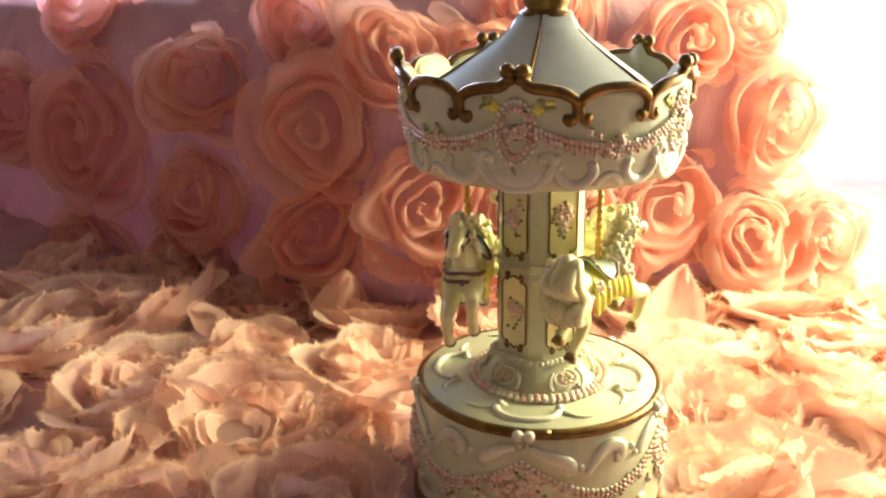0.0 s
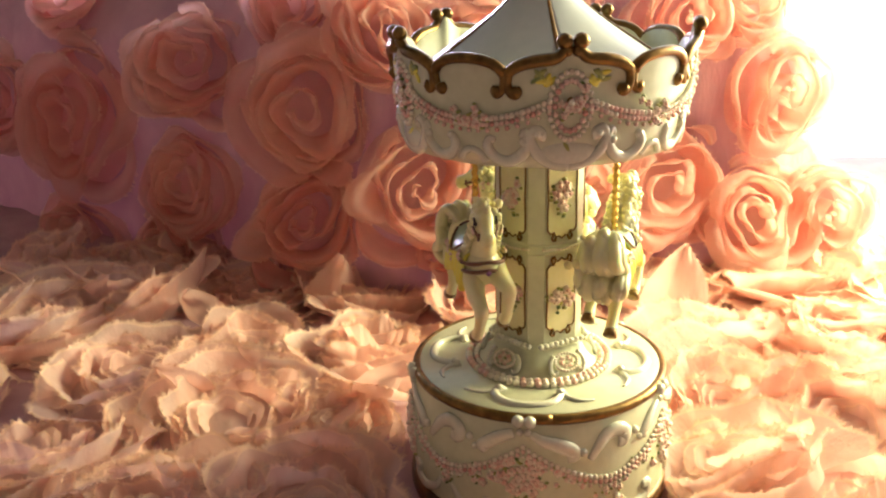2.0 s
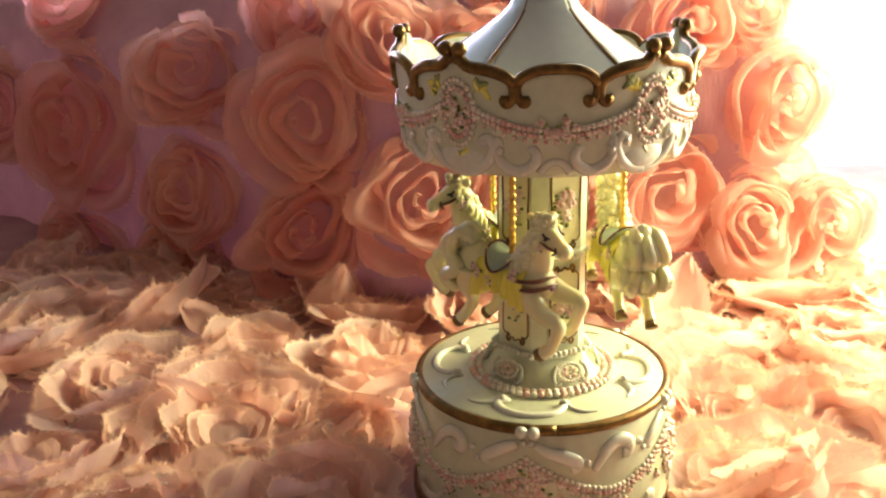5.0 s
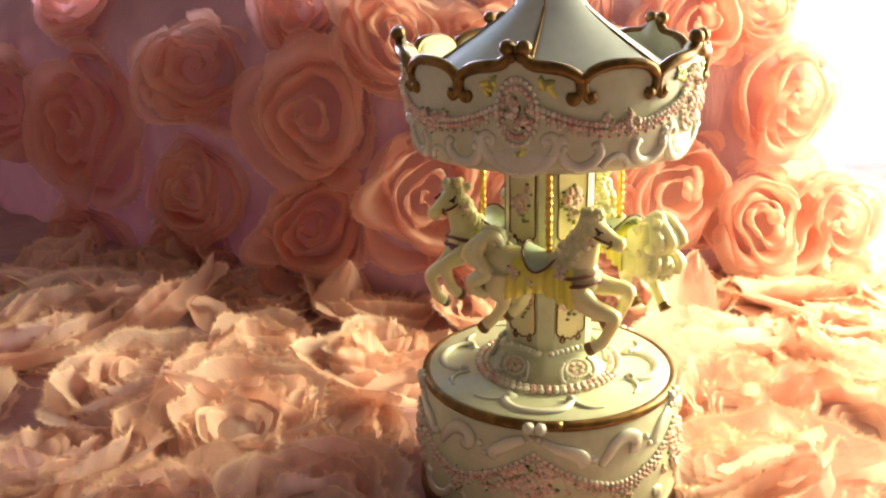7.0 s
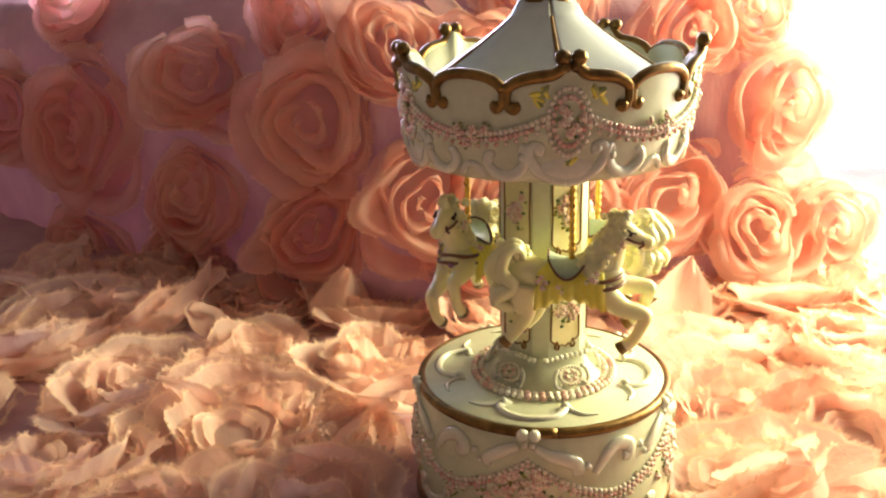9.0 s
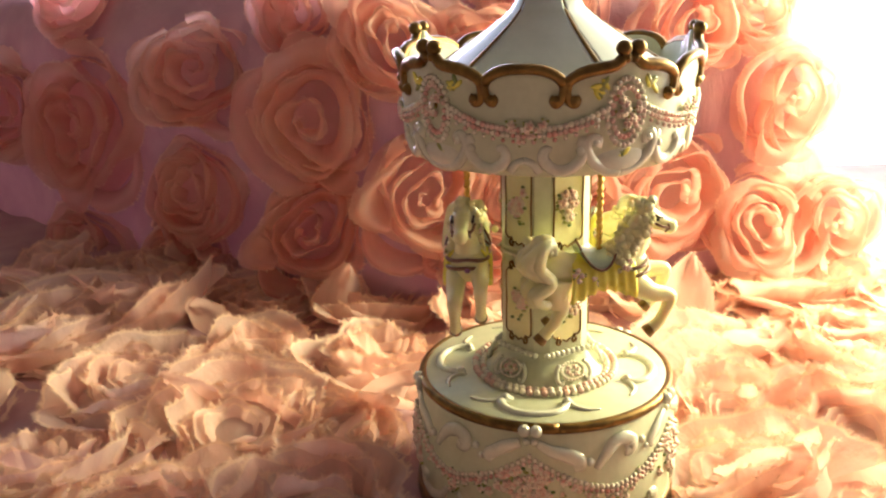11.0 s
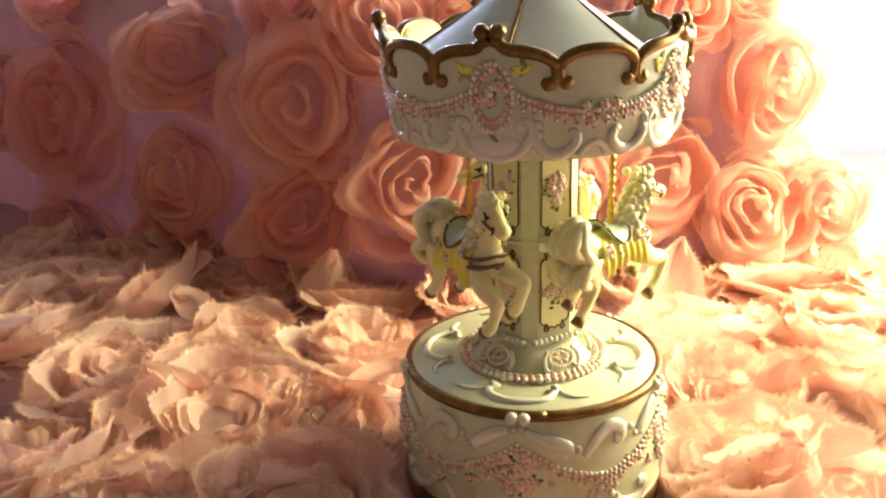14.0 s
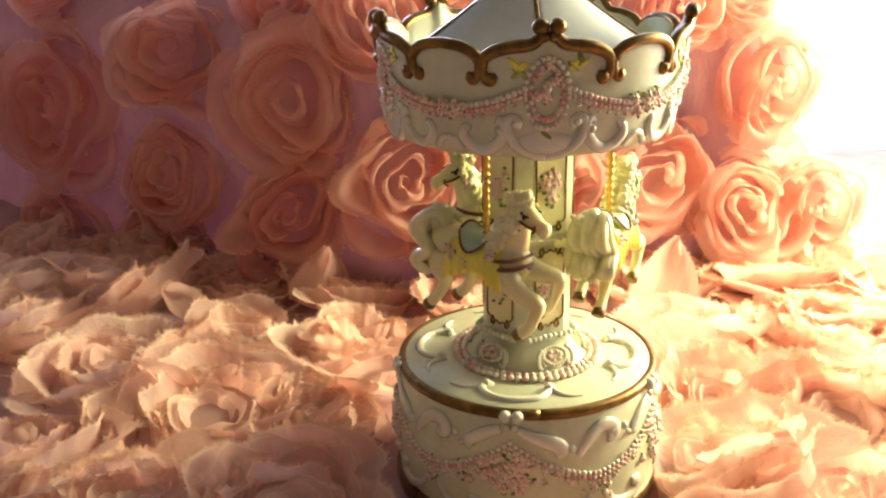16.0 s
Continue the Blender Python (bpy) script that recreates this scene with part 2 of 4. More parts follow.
# ---- the room ----
structure("floor", BOARD, (-1.5, 0.58, -1.7, 1.2, -0.55, -0.5))
structure("ceiling", PLASTER, (-1.5, 0.58, -1.7, 1.2, 1.5, 1.55))
structure("wall_front", PLASTER, (-1.5, 0.58, -1.75, -1.7, -0.5, 1.5))
structure("wall_side_1", PLASTER, (-1.55, -1.5, -1.7, 1.2, -0.5, 1.5))
structure("wall_side_2", PLASTER, (0.53, 0.58, -1.7, -0.05, -0.5, 1.5), (0.53, 0.58, -0.05, 1.0, -0.5, -0.2), (0.53, 0.58, -0.05, 1.0, 0.75, 1.5))
structure("wall_back", PLASTER, (-1.5, -0.9, 1.0, 1.05, -0.5, 1.5), (-0.9, 0.58, 1.0, 1.05, -0.5, -0.46), (-0.9, 0.58, 1.0, 1.05, 1.1, 1.5))
structure("mattress", BOARD, (-1.0, 0.52, -1.2, 0.6, -0.3, -0.006))
bm = bmesh.new()
block(bm, -1.2, 0.9, 1.2, 1.21, -0.5, 1.5)
tagged(part("backdrop", bm, SKY, smooth=False), kind="structure")
bm = bmesh.new()
block(bm, 0.9, 0.91, -0.1, 1.2, -0.5, 1.5)
tagged(part("backdrop_side", bm, SKY, smooth=False), kind="structure")


# ---- music-box carousel ----
DECK = 0.063
carousel = tagged(new("carousel"), "white porcelain music-box carousel with gold trim, pearls and three horses", "music box")


def rim_radius(z):
    """Outline of the canopy's side."""
    line = ((0.168, 0.0548), (0.1715, 0.0570), (0.177, 0.0588), (0.188, 0.0604), (0.198, 0.0610), (0.208, 0.0618), (0.222, 0.0634))
    for (z0, r0), (z1, r1) in zip(line, line[1:]):
        if z <= z1:
            return r0 + (r1 - r0) * max(0.0, (z - z0) / (z1 - z0))
    return line[-1][1]


def base_radius(z):
    line = ((0.0, 0.0570), (0.010, 0.0585), (0.030, 0.0600), (0.050, 0.0590), (0.058, 0.0570), (0.064, 0.0560))
    for (z0, r0), (z1, r1) in zip(line, line[1:]):
        if z <= z1:
            return r0 + (r1 - r0) * max(0.0, (z - z0) / (z1 - z0))
    return line[-1][1]


def crest_height(phi):
    """Top edge of the canopy's side: a large double arch with a peak, and a small arch between."""
    d = abs((phi + 36) % 72 - 36)
    if d < 22:
        u = d / 22
        body = 0.2040 + 0.0080 * math.sqrt(max(0.0, 1 - u ** 3.0))
        return body + 0.0055 * math.exp(-(d / 3.4) ** 2)
    u = (36 - d) / 14
    return 0.2040 + 0.0080 * math.sqrt(max(0.0, 1 - u ** 2.4))


def on_rim(phi, z, proud=0.0):
    return around(phi, rim_radius(z) + proud, z)


def on_base(phi, z, proud=0.0):
    return around(phi, base_radius(z) + proud, z)


def scroll(bm, where, pts, r0, r1, phi0, seg=8, flat=0.75, mirror=1, mi=0, fat=0.0):
    """A relief scroll: pts are (degrees, height) on a round side; it tapers from r0 to r1."""
    line = smooth_line(pts, 5)
    n = len(line) - 1
    ups = [around(phi0 + mirror * p, 1, 0) for p, z in line]
    tube(bm, [where(phi0 + mirror * p, z, 0.0002) for p, z in line], [(r0 + (r1 - r0) * k / n) * (1 - 0.45 * fat + fat * math.sin(math.pi * k / n)) for k in range(n + 1)], seg, flat, ups, mi)


def flower(bm, c, r, out, rng, mi_rose=0, mi_leaf=1, leaves=2):
    """A small modelled rose: a bud in a ring of petals, with leaves."""
    out = Vector(out).normalized()
    side = out.cross(Vector((0, 0, 1)))
    side = side.normalized() if side.length > 0.01 else Vector((1, 0, 0))
    top = side.cross(out)
    ball(bm, c + out * r * 0.5, r * 0.5, 6, 4, mi=mi_rose)
    for k in range(5):
        a = k * math.tau / 5 + rng.random()
        ball(bm, c + (side * math.cos(a) + top * math.sin(a)) * r * 0.6 + out * r * 0.15, r * 0.48, 6, 4, mi=mi_rose)
    for k in range(leaves):
        a = rng.random() * math.tau
        ball(bm, c + (side * math.cos(a) + top * math.sin(a)) * r * 1.25, r * 0.55, 6, 4, (1.0, 0.7, 0.6), mi=mi_leaf)


def make_base():
    rng = random.Random(4)
    bm = bmesh.new()
    profile = [(0.0555, 0.0)] + [(base_radius(z), z) for z in (0.004, 0.010, 0.018, 0.026, 0.034, 0.042, 0.050, 0.056, 0.060)] + [(0.0556, DECK - 0.001), (0.0540, DECK)]
    revolve(bm, profile, 128)
    base = part("base", bm, PORCELAIN, carousel)
    bm = bmesh.new()
    revolve(bm, [(0.0560, 0.0005), (0.0596, 0.001), (0.0606, 0.004), (0.0604, 0.0080), (0.0596, 0.0104), (0.0575, 0.0112)], 128, False)
    part("foot_rim", bm, FOOT, base, "dark gold foot rim")
    bm = bmesh.new()
    ring = [around(3 * k, 0.0560, DECK - 0.0024) for k in range(121)]
    tube(bm, ring, 0.0023, 12)
    part("gold_rim", bm, GOLD, base, "worn gold line round the deck")
    for k in range(5):
        mid = -11.6 + 72 * k
        for s in (-1, 1):
            bm = bmesh.new()
            ball(bm, on_base(mid + s * 2.4, 0.0603, 0.0016), 0.0027, 14, 10)
            ball(bm, on_base(mid + s * 1.6, 0.0555, 0.0006), 0.0016, 10, 6)
            part("bead", bm, LUSTRE, base)
        for pts, r0, r1 in ((((3, 0.0548), (8, 0.0520), (14, 0.0502), (19, 0.0478), (20, 0.0452), (17.5, 0.0445)), 0.0022, 0.0030),
                            (((27, 0.0425), (30, 0.0470), (34, 0.0515), (39, 0.0532), (43.5, 0.0512), (43, 0.0478), (40, 0.0475)), 0.0020, 0.0031),
                            (((68, 0.0548), (63, 0.0530), (58, 0.0500), (54.5, 0.0472), (56.5, 0.0448)), 0.0026, 0.0020),
                            (((33, 0.0230), (28, 0.0165), (20, 0.0130), (13, 0.0150), (13, 0.0200), (17, 0.0205)), 0.0016, 0.0027),
                            (((39, 0.0230), (44, 0.0165), (52, 0.0130), (59, 0.0150), (59, 0.0200), (55, 0.0205)), 0.0016, 0.0027)):
            bm = bmesh.new()
            scroll(bm, on_base, pts, r0, r1, mid, 10, 0.55, fat=0.5)
            part("relief_scroll", bm, LUSTRE, base)
        for p, z, r in ((24.0, 0.0462, 0.0019), (49.0, 0.0500, 0.0017), (51.5, 0.0462, 0.0014)):
            bm = bmesh.new()
            ball(bm, on_base(mid + p, z, 0.0003), r, 10, 8)
            part("bead", bm, LUSTRE, base)
        # pearls in swags between the bead pairs, with roses below each peak
        bm = bmesh.new()
        for i in range(33):
            u = i / 32
            z = 0.0330 + 0.0165 * abs(2 * u - 1) ** 1.6
            for row, size, mi in ((0, 0.00115, 0), (1, 0.00105, 1), (2, 0.0009, 0)):
                if row == 2 and i % 2:
                    continue
                ball(bm, on_base(mid + 72 * u, z - 0.0022 * row, 0.0006), size * rng.uniform(0.9, 1.1), 7, 5, mi=mi)
        part("pearl_swag", bm, (PEARL, PINK), base, "swag of cream and pink pearls")["kind"] = "stuff"
        bm = bmesh.new()
        for i in range(34):
            p, z = rng.gauss(0, 6.0), 0.037 + rng.gauss(0, 0.0055)
            z = min(z, 0.0450 - 0.0005 * abs(p))
            flower(bm, on_base(mid + p, z, 0.0001), rng.uniform(0.0017, 0.0027), around(mid + p, 1, 0), rng, leaves=1)
        for i in range(9):
            p, z = 36 + rng.gauss(0, 4.0), 0.0290 + rng.gauss(0, 0.003)
            flower(bm, on_base(mid + p, z, 0.0003), rng.uniform(0.0010, 0.0016), around(mid + p, 1, 0), rng, leaves=2)
        for s in (-1, 1):
            for i in range(8):
                p, z = s * (21 + rng.gauss(0, 4)), 0.0340 + rng.gauss(0, 0.0022)
                flower(bm, on_base(mid + p, z, 0.0003), rng.uniform(0.0010, 0.0014), around(mid + p, 1, 0), rng, leaves=2)
        part("rose_spray", bm, (ROSE, LEAF), base, "pink roses with green leaves")
    # four scrolls lying on the deck
    for k in range(4):
        mid = -12 + 93 * k if k < 2 else -12 - 88 * (k - 1)
        bm = bmesh.new()
        line = smooth_line(((-36, 0.0470, 0.0004), (-28, 0.0455, 0.0009), (-21, 0.0405, 0.0013), (-17, 0.0375, 0.0015), (-20, 0.0420, 0.0016),
                            (-12, 0.0475, 0.0015), (0, 0.0490, 0.0015), (12, 0.0470, 0.0014), (19, 0.0415, 0.0014), (22, 0.0385, 0.0013), (23, 0.0425, 0.0011),
                            (28, 0.0470, 0.0009), (35, 0.0485, 0.0004)), 5)
        tube(bm, [around(mid + a, r, DECK + 0.0002) for a, r, w in line], [w * 1.3 for a, r, w in line], 8, 0.75, [Vector((0, 0, 1))] * len(line))
        ball(bm, around(mid - 19, 0.0392, DECK + 0.001), 0.0020, 10, 8)
        ball(bm, around(mid + 20, 0.0392, DECK + 0.001), 0.0020, 10, 8)
        part("deck_scroll", bm, LUSTRE, base)
    return base


def make_column():
    rng = random.Random(9)
    R = 0.0192
    turn0 = -10.0
    bm = bmesh.new()
    rings = []
    for r, z in ((R * 1.02, 0.0715), (R, 0.074), (R, 0.1185), (R * 1.03, 0.1193), (R * 1.03, 0.1228), (R, 0.1236), (R, 0.1690)):
        loop = []
        for k in range(5):
            for d in (-10.5, 10.5):
                loop.append(bm.verts.new(around(turn0 + 72 * k + d, r, z)))
        rings.append(loop)
    for a, b in zip(rings, rings[1:]):
        for k in range(10):
            bm.faces.new((a[k], a[(k + 1) % 10], b[(k + 1) % 10], b[k]))
    bm.faces.new(rings[0][::-1])
    bm.faces.new(rings[-1])
    column = part("column", bm, PORCELAIN, carousel, "five-sided cream column with framed panels", smooth=False)
    # skirt between deck and column
    bm = bmesh.new()
    rings = []
    n = 60
    for u in (0, 0.12, 0.35, 0.6, 0.82, 1.0):
        z = DECK - 0.0005 + 0.0145 * (0.9 * u + 0.1 * u * u)
        loop = []
        for k in range(n):
            a = 360 * k / n
            d = abs((a - turn0 + 36) % 72 - 36)
            pent = R * math.cos(radians(36)) / math.cos(radians(36 - d)) + 0.0008
            r = (0.0285 + 0.001 * math.cos(radians(5 * (a - turn0)))) * (1 - u) ** 1.5 + pent * (1 - (1 - u) ** 1.5)
            loop.append(bm.verts.new(around(a, r, z)))
        rings.append(loop)
    for a, b in zip(rings, rings[1:]):
        for k in range(n):
            bm.faces.new((a[k], a[(k + 1) % n], b[(k + 1) % n], b[k]))
    part("skirt", bm, PORCELAIN, column)
    # a double ring of pearls round the skirt, each a piece of its own
    bm = bmesh.new()
    ball(bm, Vector(), 1.0, 8, 6)
    cream_pearl = part("pearl", bm, PEARL, column)
    bm = bmesh.new()
    ball(bm, Vector(), 1.0, 8, 6)
    pink_pearl = part("pearl", bm, PINK, column)
    placed = {}
    for r, size, count in ((0.0320, 0.00168, 62), (0.0286, 0.00158, 56)):
        for k in range(count):
            m = Matrix.Translation(around(360 * k / count, r, DECK + size * 0.7)) @ Matrix.Scale(size, 4)
            first = pink_pearl if rng.random() < 0.3 else cream_pearl
            if first.name in placed:
                share("pearl", first, column, m)
            else:
                placed[first.name] = True
                first.matrix_basis = m
    for k in range(5):
        face = turn0 + 36 + 72 * k
        out = around(face, 1, 0)
        side = around(face + 90, 1, 0)

        def at(x, z, proud=0.0):
            return out * (R * math.cos(radians(25.5)) + proud) + side * x + Vector((0, 0, z))

        # medallion on the skirt
        bm = bmesh.new()
        c = around(face, 0.0232, DECK + 0.0065)
        tilt = (out + Vector((0, 0, 0.9))).normalized()
        top = side.cross(tilt)
        for i in range(22):
            a = i * math.tau / 22
            ball(bm, c + (side * math.cos(a) * 0.0055 - top * math.sin(a) * 0.0040), 0.00085, 7, 5)
        for i in range(6):
            a = i * math.tau / 6
            flower(bm, c + (side * math.cos(a) * 0.0027 - top * math.sin(a) * 0.0018), 0.0013, tilt, rng, 1, 2, 1)
        part("skirt_medallion", bm, (PEARL, ROSE, LEAF), column, "pearl-framed rose medallion")
        bm = bmesh.new()
        for s in (-1, 1):
            line = smooth_line(((0.0060, 0.0100), (0.0080, 0.0080), (0.0086, 0.0045), (0.0070, 0.0022), (0.0055, 0.0036)), 4)
            tube(bm, [around(face, 0.0222 + 0.35 * (0.010 - h), DECK + h) + side * x * s for x, h in line], 0.0010, 7)
        for i in range(9):
            x = (i - 4) * 0.0026
            ball(bm, at(x, DECK + 0.0140, 0.0012 + 0.0004), 0.0014, 8, 6)
        part("skirt_trim", bm, LUSTRE, column)
        bm = bmesh.new()
        for i in range(14):
            x = (i - 6.5) * 0.00145
            ball(bm, at(x, 0.1204 + 0.0012 * abs(i - 6.5) / 6.5, 0.0012), 0.0008, 6, 4)
        part("pearl_band", bm, PEARL, column)
        for z0, z1 in ((0.0815, 0.1165), (0.1255, 0.1610)):
            mid, hw, hh = (z0 + z1) / 2, 0.0072, (z1 - z0) / 2
            shape = [(0, 1.0), (0.25, 0.93), (0.42, 0.96), (0.55, 0.84), (0.80, 0.86), (1.0, 0.76), (1.0, 0.4), (0.96, 0.0)]
            outline = [(x, z) for x, z in shape] + [(x, -z) for x, z in shape[-2::-1]]
            outline += [(-x, z) for x, z in outline[-2:0:-1]]
            bm = bmesh.new()
            vs = [bm.verts.new(at(x * hw, mid + z * hh, 0.0006)) for x, z in outline]
            vb = [bm.verts.new(at(x * hw, mid + z * hh, -0.0005)) for x, z in outline]
            bm.faces.new(vs[::-1])
            for i in range(len(vs)):
                j = (i + 1) % len(vs)
                bm.faces.new((vs[i], vs[j], vb[j], vb[i]))
            panel = part("panel", bm, CREAM, column, smooth=False)
            bm = bmesh.new()
            loop = [at(x * hw, mid + z * hh, 0.0006) for x, z in outline]
            tube(bm, loop + [loop[0], loop[1]], 0.00042, 6)
            for s in (-1, 1):
                for e in (-1, 1):
                    line = smooth_line(((0.55 * s, 0.84 * e), (0.70 * s, 0.98 * e), (0.5 * s, 1.05 * e), (0.40 * s, 0.93 * e)), 3)
                    tube(bm, [at(x * hw, mid + z * hh, 0.0007) for x, z in line], 0.00055, 6)
            part("panel_frame", bm, GOLD, column, "thin gold scrolled frame")
            bm = bmesh.new()
            for i in range(11):
                x, z = rng.gauss(0, 0.0022), mid + 0.001 + rng.gauss(0, 0.0026)
                flower(bm, at(x, z, 0.0006), rng.uniform(0.0018, 0.0027), out, rng, leaves=2)
            for i in range(5):
                x, z = rng.gauss(0, 0.0018), mid - 0.006 + rng.gauss(0, 0.002)
                ball(bm, at(x, z, 0.0008), 0.0009, 6, 4, (1.2, 0.6, 0.8), mi=1)
            part("rose_posy", bm, (ROSE, LEAF), column, "painted rose posy")
    return column


def make_canopy():
    rng = random.Random(12)
    bm = bmesh.new()
    cols, rows = 240, 12
    grid = []
    for k in range(cols):
        phi = 360 * k / cols
        top = crest_height(phi)
        col = []
        for j in range(rows + 1):
            z = 0.1700 + (top - 0.1700) * j / rows
            col.append(bm.verts.new(on_rim(phi, z)))
        inner = [bm.verts.new(around(phi, rim_radius(z) - 0.0026, z)) for z in (top, 0.5 * (top + 0.1715), 0.1710)]
        grid.append(col + inner)
    m = rows + 4
    for k in range(cols):
        a, b = grid[k], grid[(k + 1) % cols]
        for j in range(m):
            j2 = (j + 1) % m
            bm.faces.new((a[j], b[j], b[j2], a[j2]))
    canopy = part("canopy", bm, PORCELAIN, carousel, "round white canopy with scalloped gold crest")
    bm = bmesh.new()
    revolve(bm, [(0.003, 0.1707), (0.0550, 0.1707), (0.0550, 0.1735), (0.003, 0.1735)], 96, True)
    part("underside", bm, PORCELAIN, canopy)
    # five curved roof panels between gold ribs
    def roof_point(phi, u):
        r = 0.0100 + 0.0465 * u
        z = 0.2345 - 0.0390 * (0.76 * u ** 0.60 + 0.24 * u ** 1.8)
        return r, z

    for k in range(5):
        mid = 36 + 72 * k
        bm = bmesh.new()
        g = []
        for i in range(17):
            a = -35.6 + 71.2 * i / 16
            col = []
            for j in range(13):
                u = j / 12
                r, z = roof_point(0, u)
                flat = math.cos(radians(36)) / math.cos(radians(a))
                r2 = r * (0.62 + 0.38 * (flat if abs(a) <= 36 else 1) / 1.0) * (1 + 0.07)
                col.append(bm.verts.new(around(mid + a, r2, z)))
            g.append(col)
        for a, b in zip(g, g[1:]):
            for j in range(12):
                bm.faces.new((a[j], b[j], b[j + 1], a[j + 1]))
        panel = part("roof_panel", bm, ROOF, canopy, "white lustre roof panel with painted cool sky tint")
        thick = panel.modifiers.new("thickness", "SOLIDIFY")
        thick.thickness, thick.offset = 0.0012, -1
        bm = bmesh.new()
        rib = []
        for j in range(16):
            r, z = roof_point(0, j / 15)
            rib.append(around(72 * k, r * 1.085 + 0.0002, z + 0.0003))
        tube(bm, rib, [0.0009 + 0.0006 * j / 15 for j in range(16)], 8)
        part("roof_rib", bm, GOLD, canopy, "gold roof rib")
    bm = bmesh.new()
    revolve(bm, [(0.0085, 0.2325), (0.0112, 0.2330), (0.0116, 0.2345), (0.0108, 0.2358), (0.0092, 0.2362), (0.0088, 0.2375), (0.0098, 0.2395), (0.0100, 0.2430),
                 (0.0088, 0.2470), (0.0060, 0.2500), (0.0030, 0.2515), (0.0024, 0.2540), (0.0030, 0.2560), (0.0010, 0.2590)], 40)
    part("finial", bm, GOLD, canopy, "gold knob on the roof")
    for k in range(5):
        mid = 72 * k
        # gold crest in three mouldings: the double arch with knobs, and the small arch
        bm = bmesh.new()
        for s in (-1, 1):
            line = [(1.2 + 20.4 * i / 26, 0) for i in range(27)]
            pts = [on_rim(mid + s * p, crest_height(p), 0.0002) for p, _ in line]
            tube(bm, pts, [0.0021 + 0.0004 * math.sin(i * 0.12) for i in range(27)], 10)
            ball(bm, on_rim(mid + s * 2.7, 0.2185, 0.0004), 0.0030, 14, 10)
            ball(bm, on_rim(mid + s * 1.6, 0.2150, 0.0004), 0.0022, 10, 8)
            tail = smooth_line(((21.0, 0.2065), (21.4, 0.2030), (20.6, 0.1998), (18.8, 0.1984), (17.6, 0.2000), (18.4, 0.2014)), 4)
            tube(bm, [on_rim(mid + s * p, z, 0.0003) for p, z in tail], [0.0019 - 0.0006 * i / len(tail) for i in range(len(tail))], 9)
            ball(bm, on_rim(mid + s * 18.9, 0.2000, 0.0006), 0.0021, 10, 8)
        part("crest_moulding", bm, GOLD, canopy, "antique gold crest with two knobs")
        bm = bmesh.new()
        pts = [on_rim(mid + 36 + (-13.6 + 27.2 * i / 28), crest_height(36 + (-13.6 + 27.2 * i / 28)), 0.0002) for i in range(29)]
        tube(bm, pts, 0.0021, 10)
        for s in (-1, 1):
            tail = smooth_line(((13.5, 0.2065), (13.4, 0.2030), (12.4, 0.2000), (10.8, 0.1986), (9.8, 0.2002), (10.6, 0.2016)), 4)
            tube(bm, [on_rim(mid + 36 + s * p, z, 0.0003) for p, z in tail], [0.0018 - 0.0006 * i / len(tail) for i in range(len(tail))], 9)
            ball(bm, on_rim(mid + 36 + s * 11.0, 0.2002, 0.0006), 0.0020, 10, 8)
        part("arch_moulding", bm, GOLD, canopy, "small antique gold arch")
        # medallion of pearls with a posy
        bm = bmesh.new()
        for ring, count, size, mi in ((1.0, 26, 0.00115, 0), (0.74, 20, 0.0012, 1)):
            for i in range(count):
                a = i * math.tau / count
                ball(bm, on_rim(mid + 7.2 * ring * math.sin(a), 0.1945 + 0.0128 * ring * math.cos(a), 0.0006), size, 7, 5, mi=mi)
        for i in range(11):
            p, z = rng.gauss(0, 1.9), 0.1945 + rng.gauss(0, 0.0040)
            flower(bm, on_rim(mid + p, z, 0.0010), rng.uniform(0.0013, 0.0020), around(mid + p, 1, 0), rng, 2, 3, 1)
        ball(bm, on_rim(mid, 0.1960, 0.0020), 0.0013, 8, 6)
        part("medallion", bm, (PEARL, PINK, ROSE, LEAF), canopy, "oval of pink pearls round a rose posy")
        for p0, z0 in ((-9.6, 0.2045), (9.6, 0.2045), (0, 0.1775)):
            bm = bmesh.new()
            for i in range(7):
                p = mid + p0 + rng.gauss(0, 1.3)
                turn = Matrix.Rotation(radians(p), 4, "Z") @ Matrix.Rotation(rng.uniform(-1.2, 1.2), 4, "Y")
                ball(bm, on_rim(p, z0 + rng.gauss(0, 0.0012), 0.0002), 0.0017, 8, 6, (1.6, 0.4, 0.6), turn, mi=i % 2)
            part("leaf_spray", bm, (YELLOW, LEAF), canopy, "yellow-green painted leaves")
        # swag of pearls to the next medallion
        bm = bmesh.new()
        for i in range(33):
            u = i / 32
            p = 7.2 + 57.6 * u
            z = 0.1892 + 0.0075 * abs(2 * u - 1) ** 2.2
            white = u > 0.55 or u < 0.12
            for row, size in ((0, 0.00125), (1, 0.00115), (2, 0.0009)):
                if row == 2 and i % 2:
                    continue
                ball(bm, on_rim(mid + p, z - 0.0023 * row, 0.0009), size * rng.uniform(0.85, 1.1), 7, 5, mi=0 if (white and row == 0) or rng.random() < 0.2 else 1)
        part("pearl_swag", bm, (PEARL, PINK), canopy, "swag of pink and white pearls")["kind"] = "stuff"
        bm = bmesh.new()
        for i in range(10):
            p, z = 36 + rng.gauss(0, 4.6), 0.1892 + rng.gauss(0, 0.0020)
            flower(bm, on_rim(mid + p, z, 0.0012), rng.uniform(0.0013, 0.0019), around(mid + p, 1, 0), rng, leaves=2)
        part("rose_spray", bm, (ROSE, LEAF), canopy, "roses with green leaves")
        # shell and scrolls along the lower edge
        bm = bmesh.new()
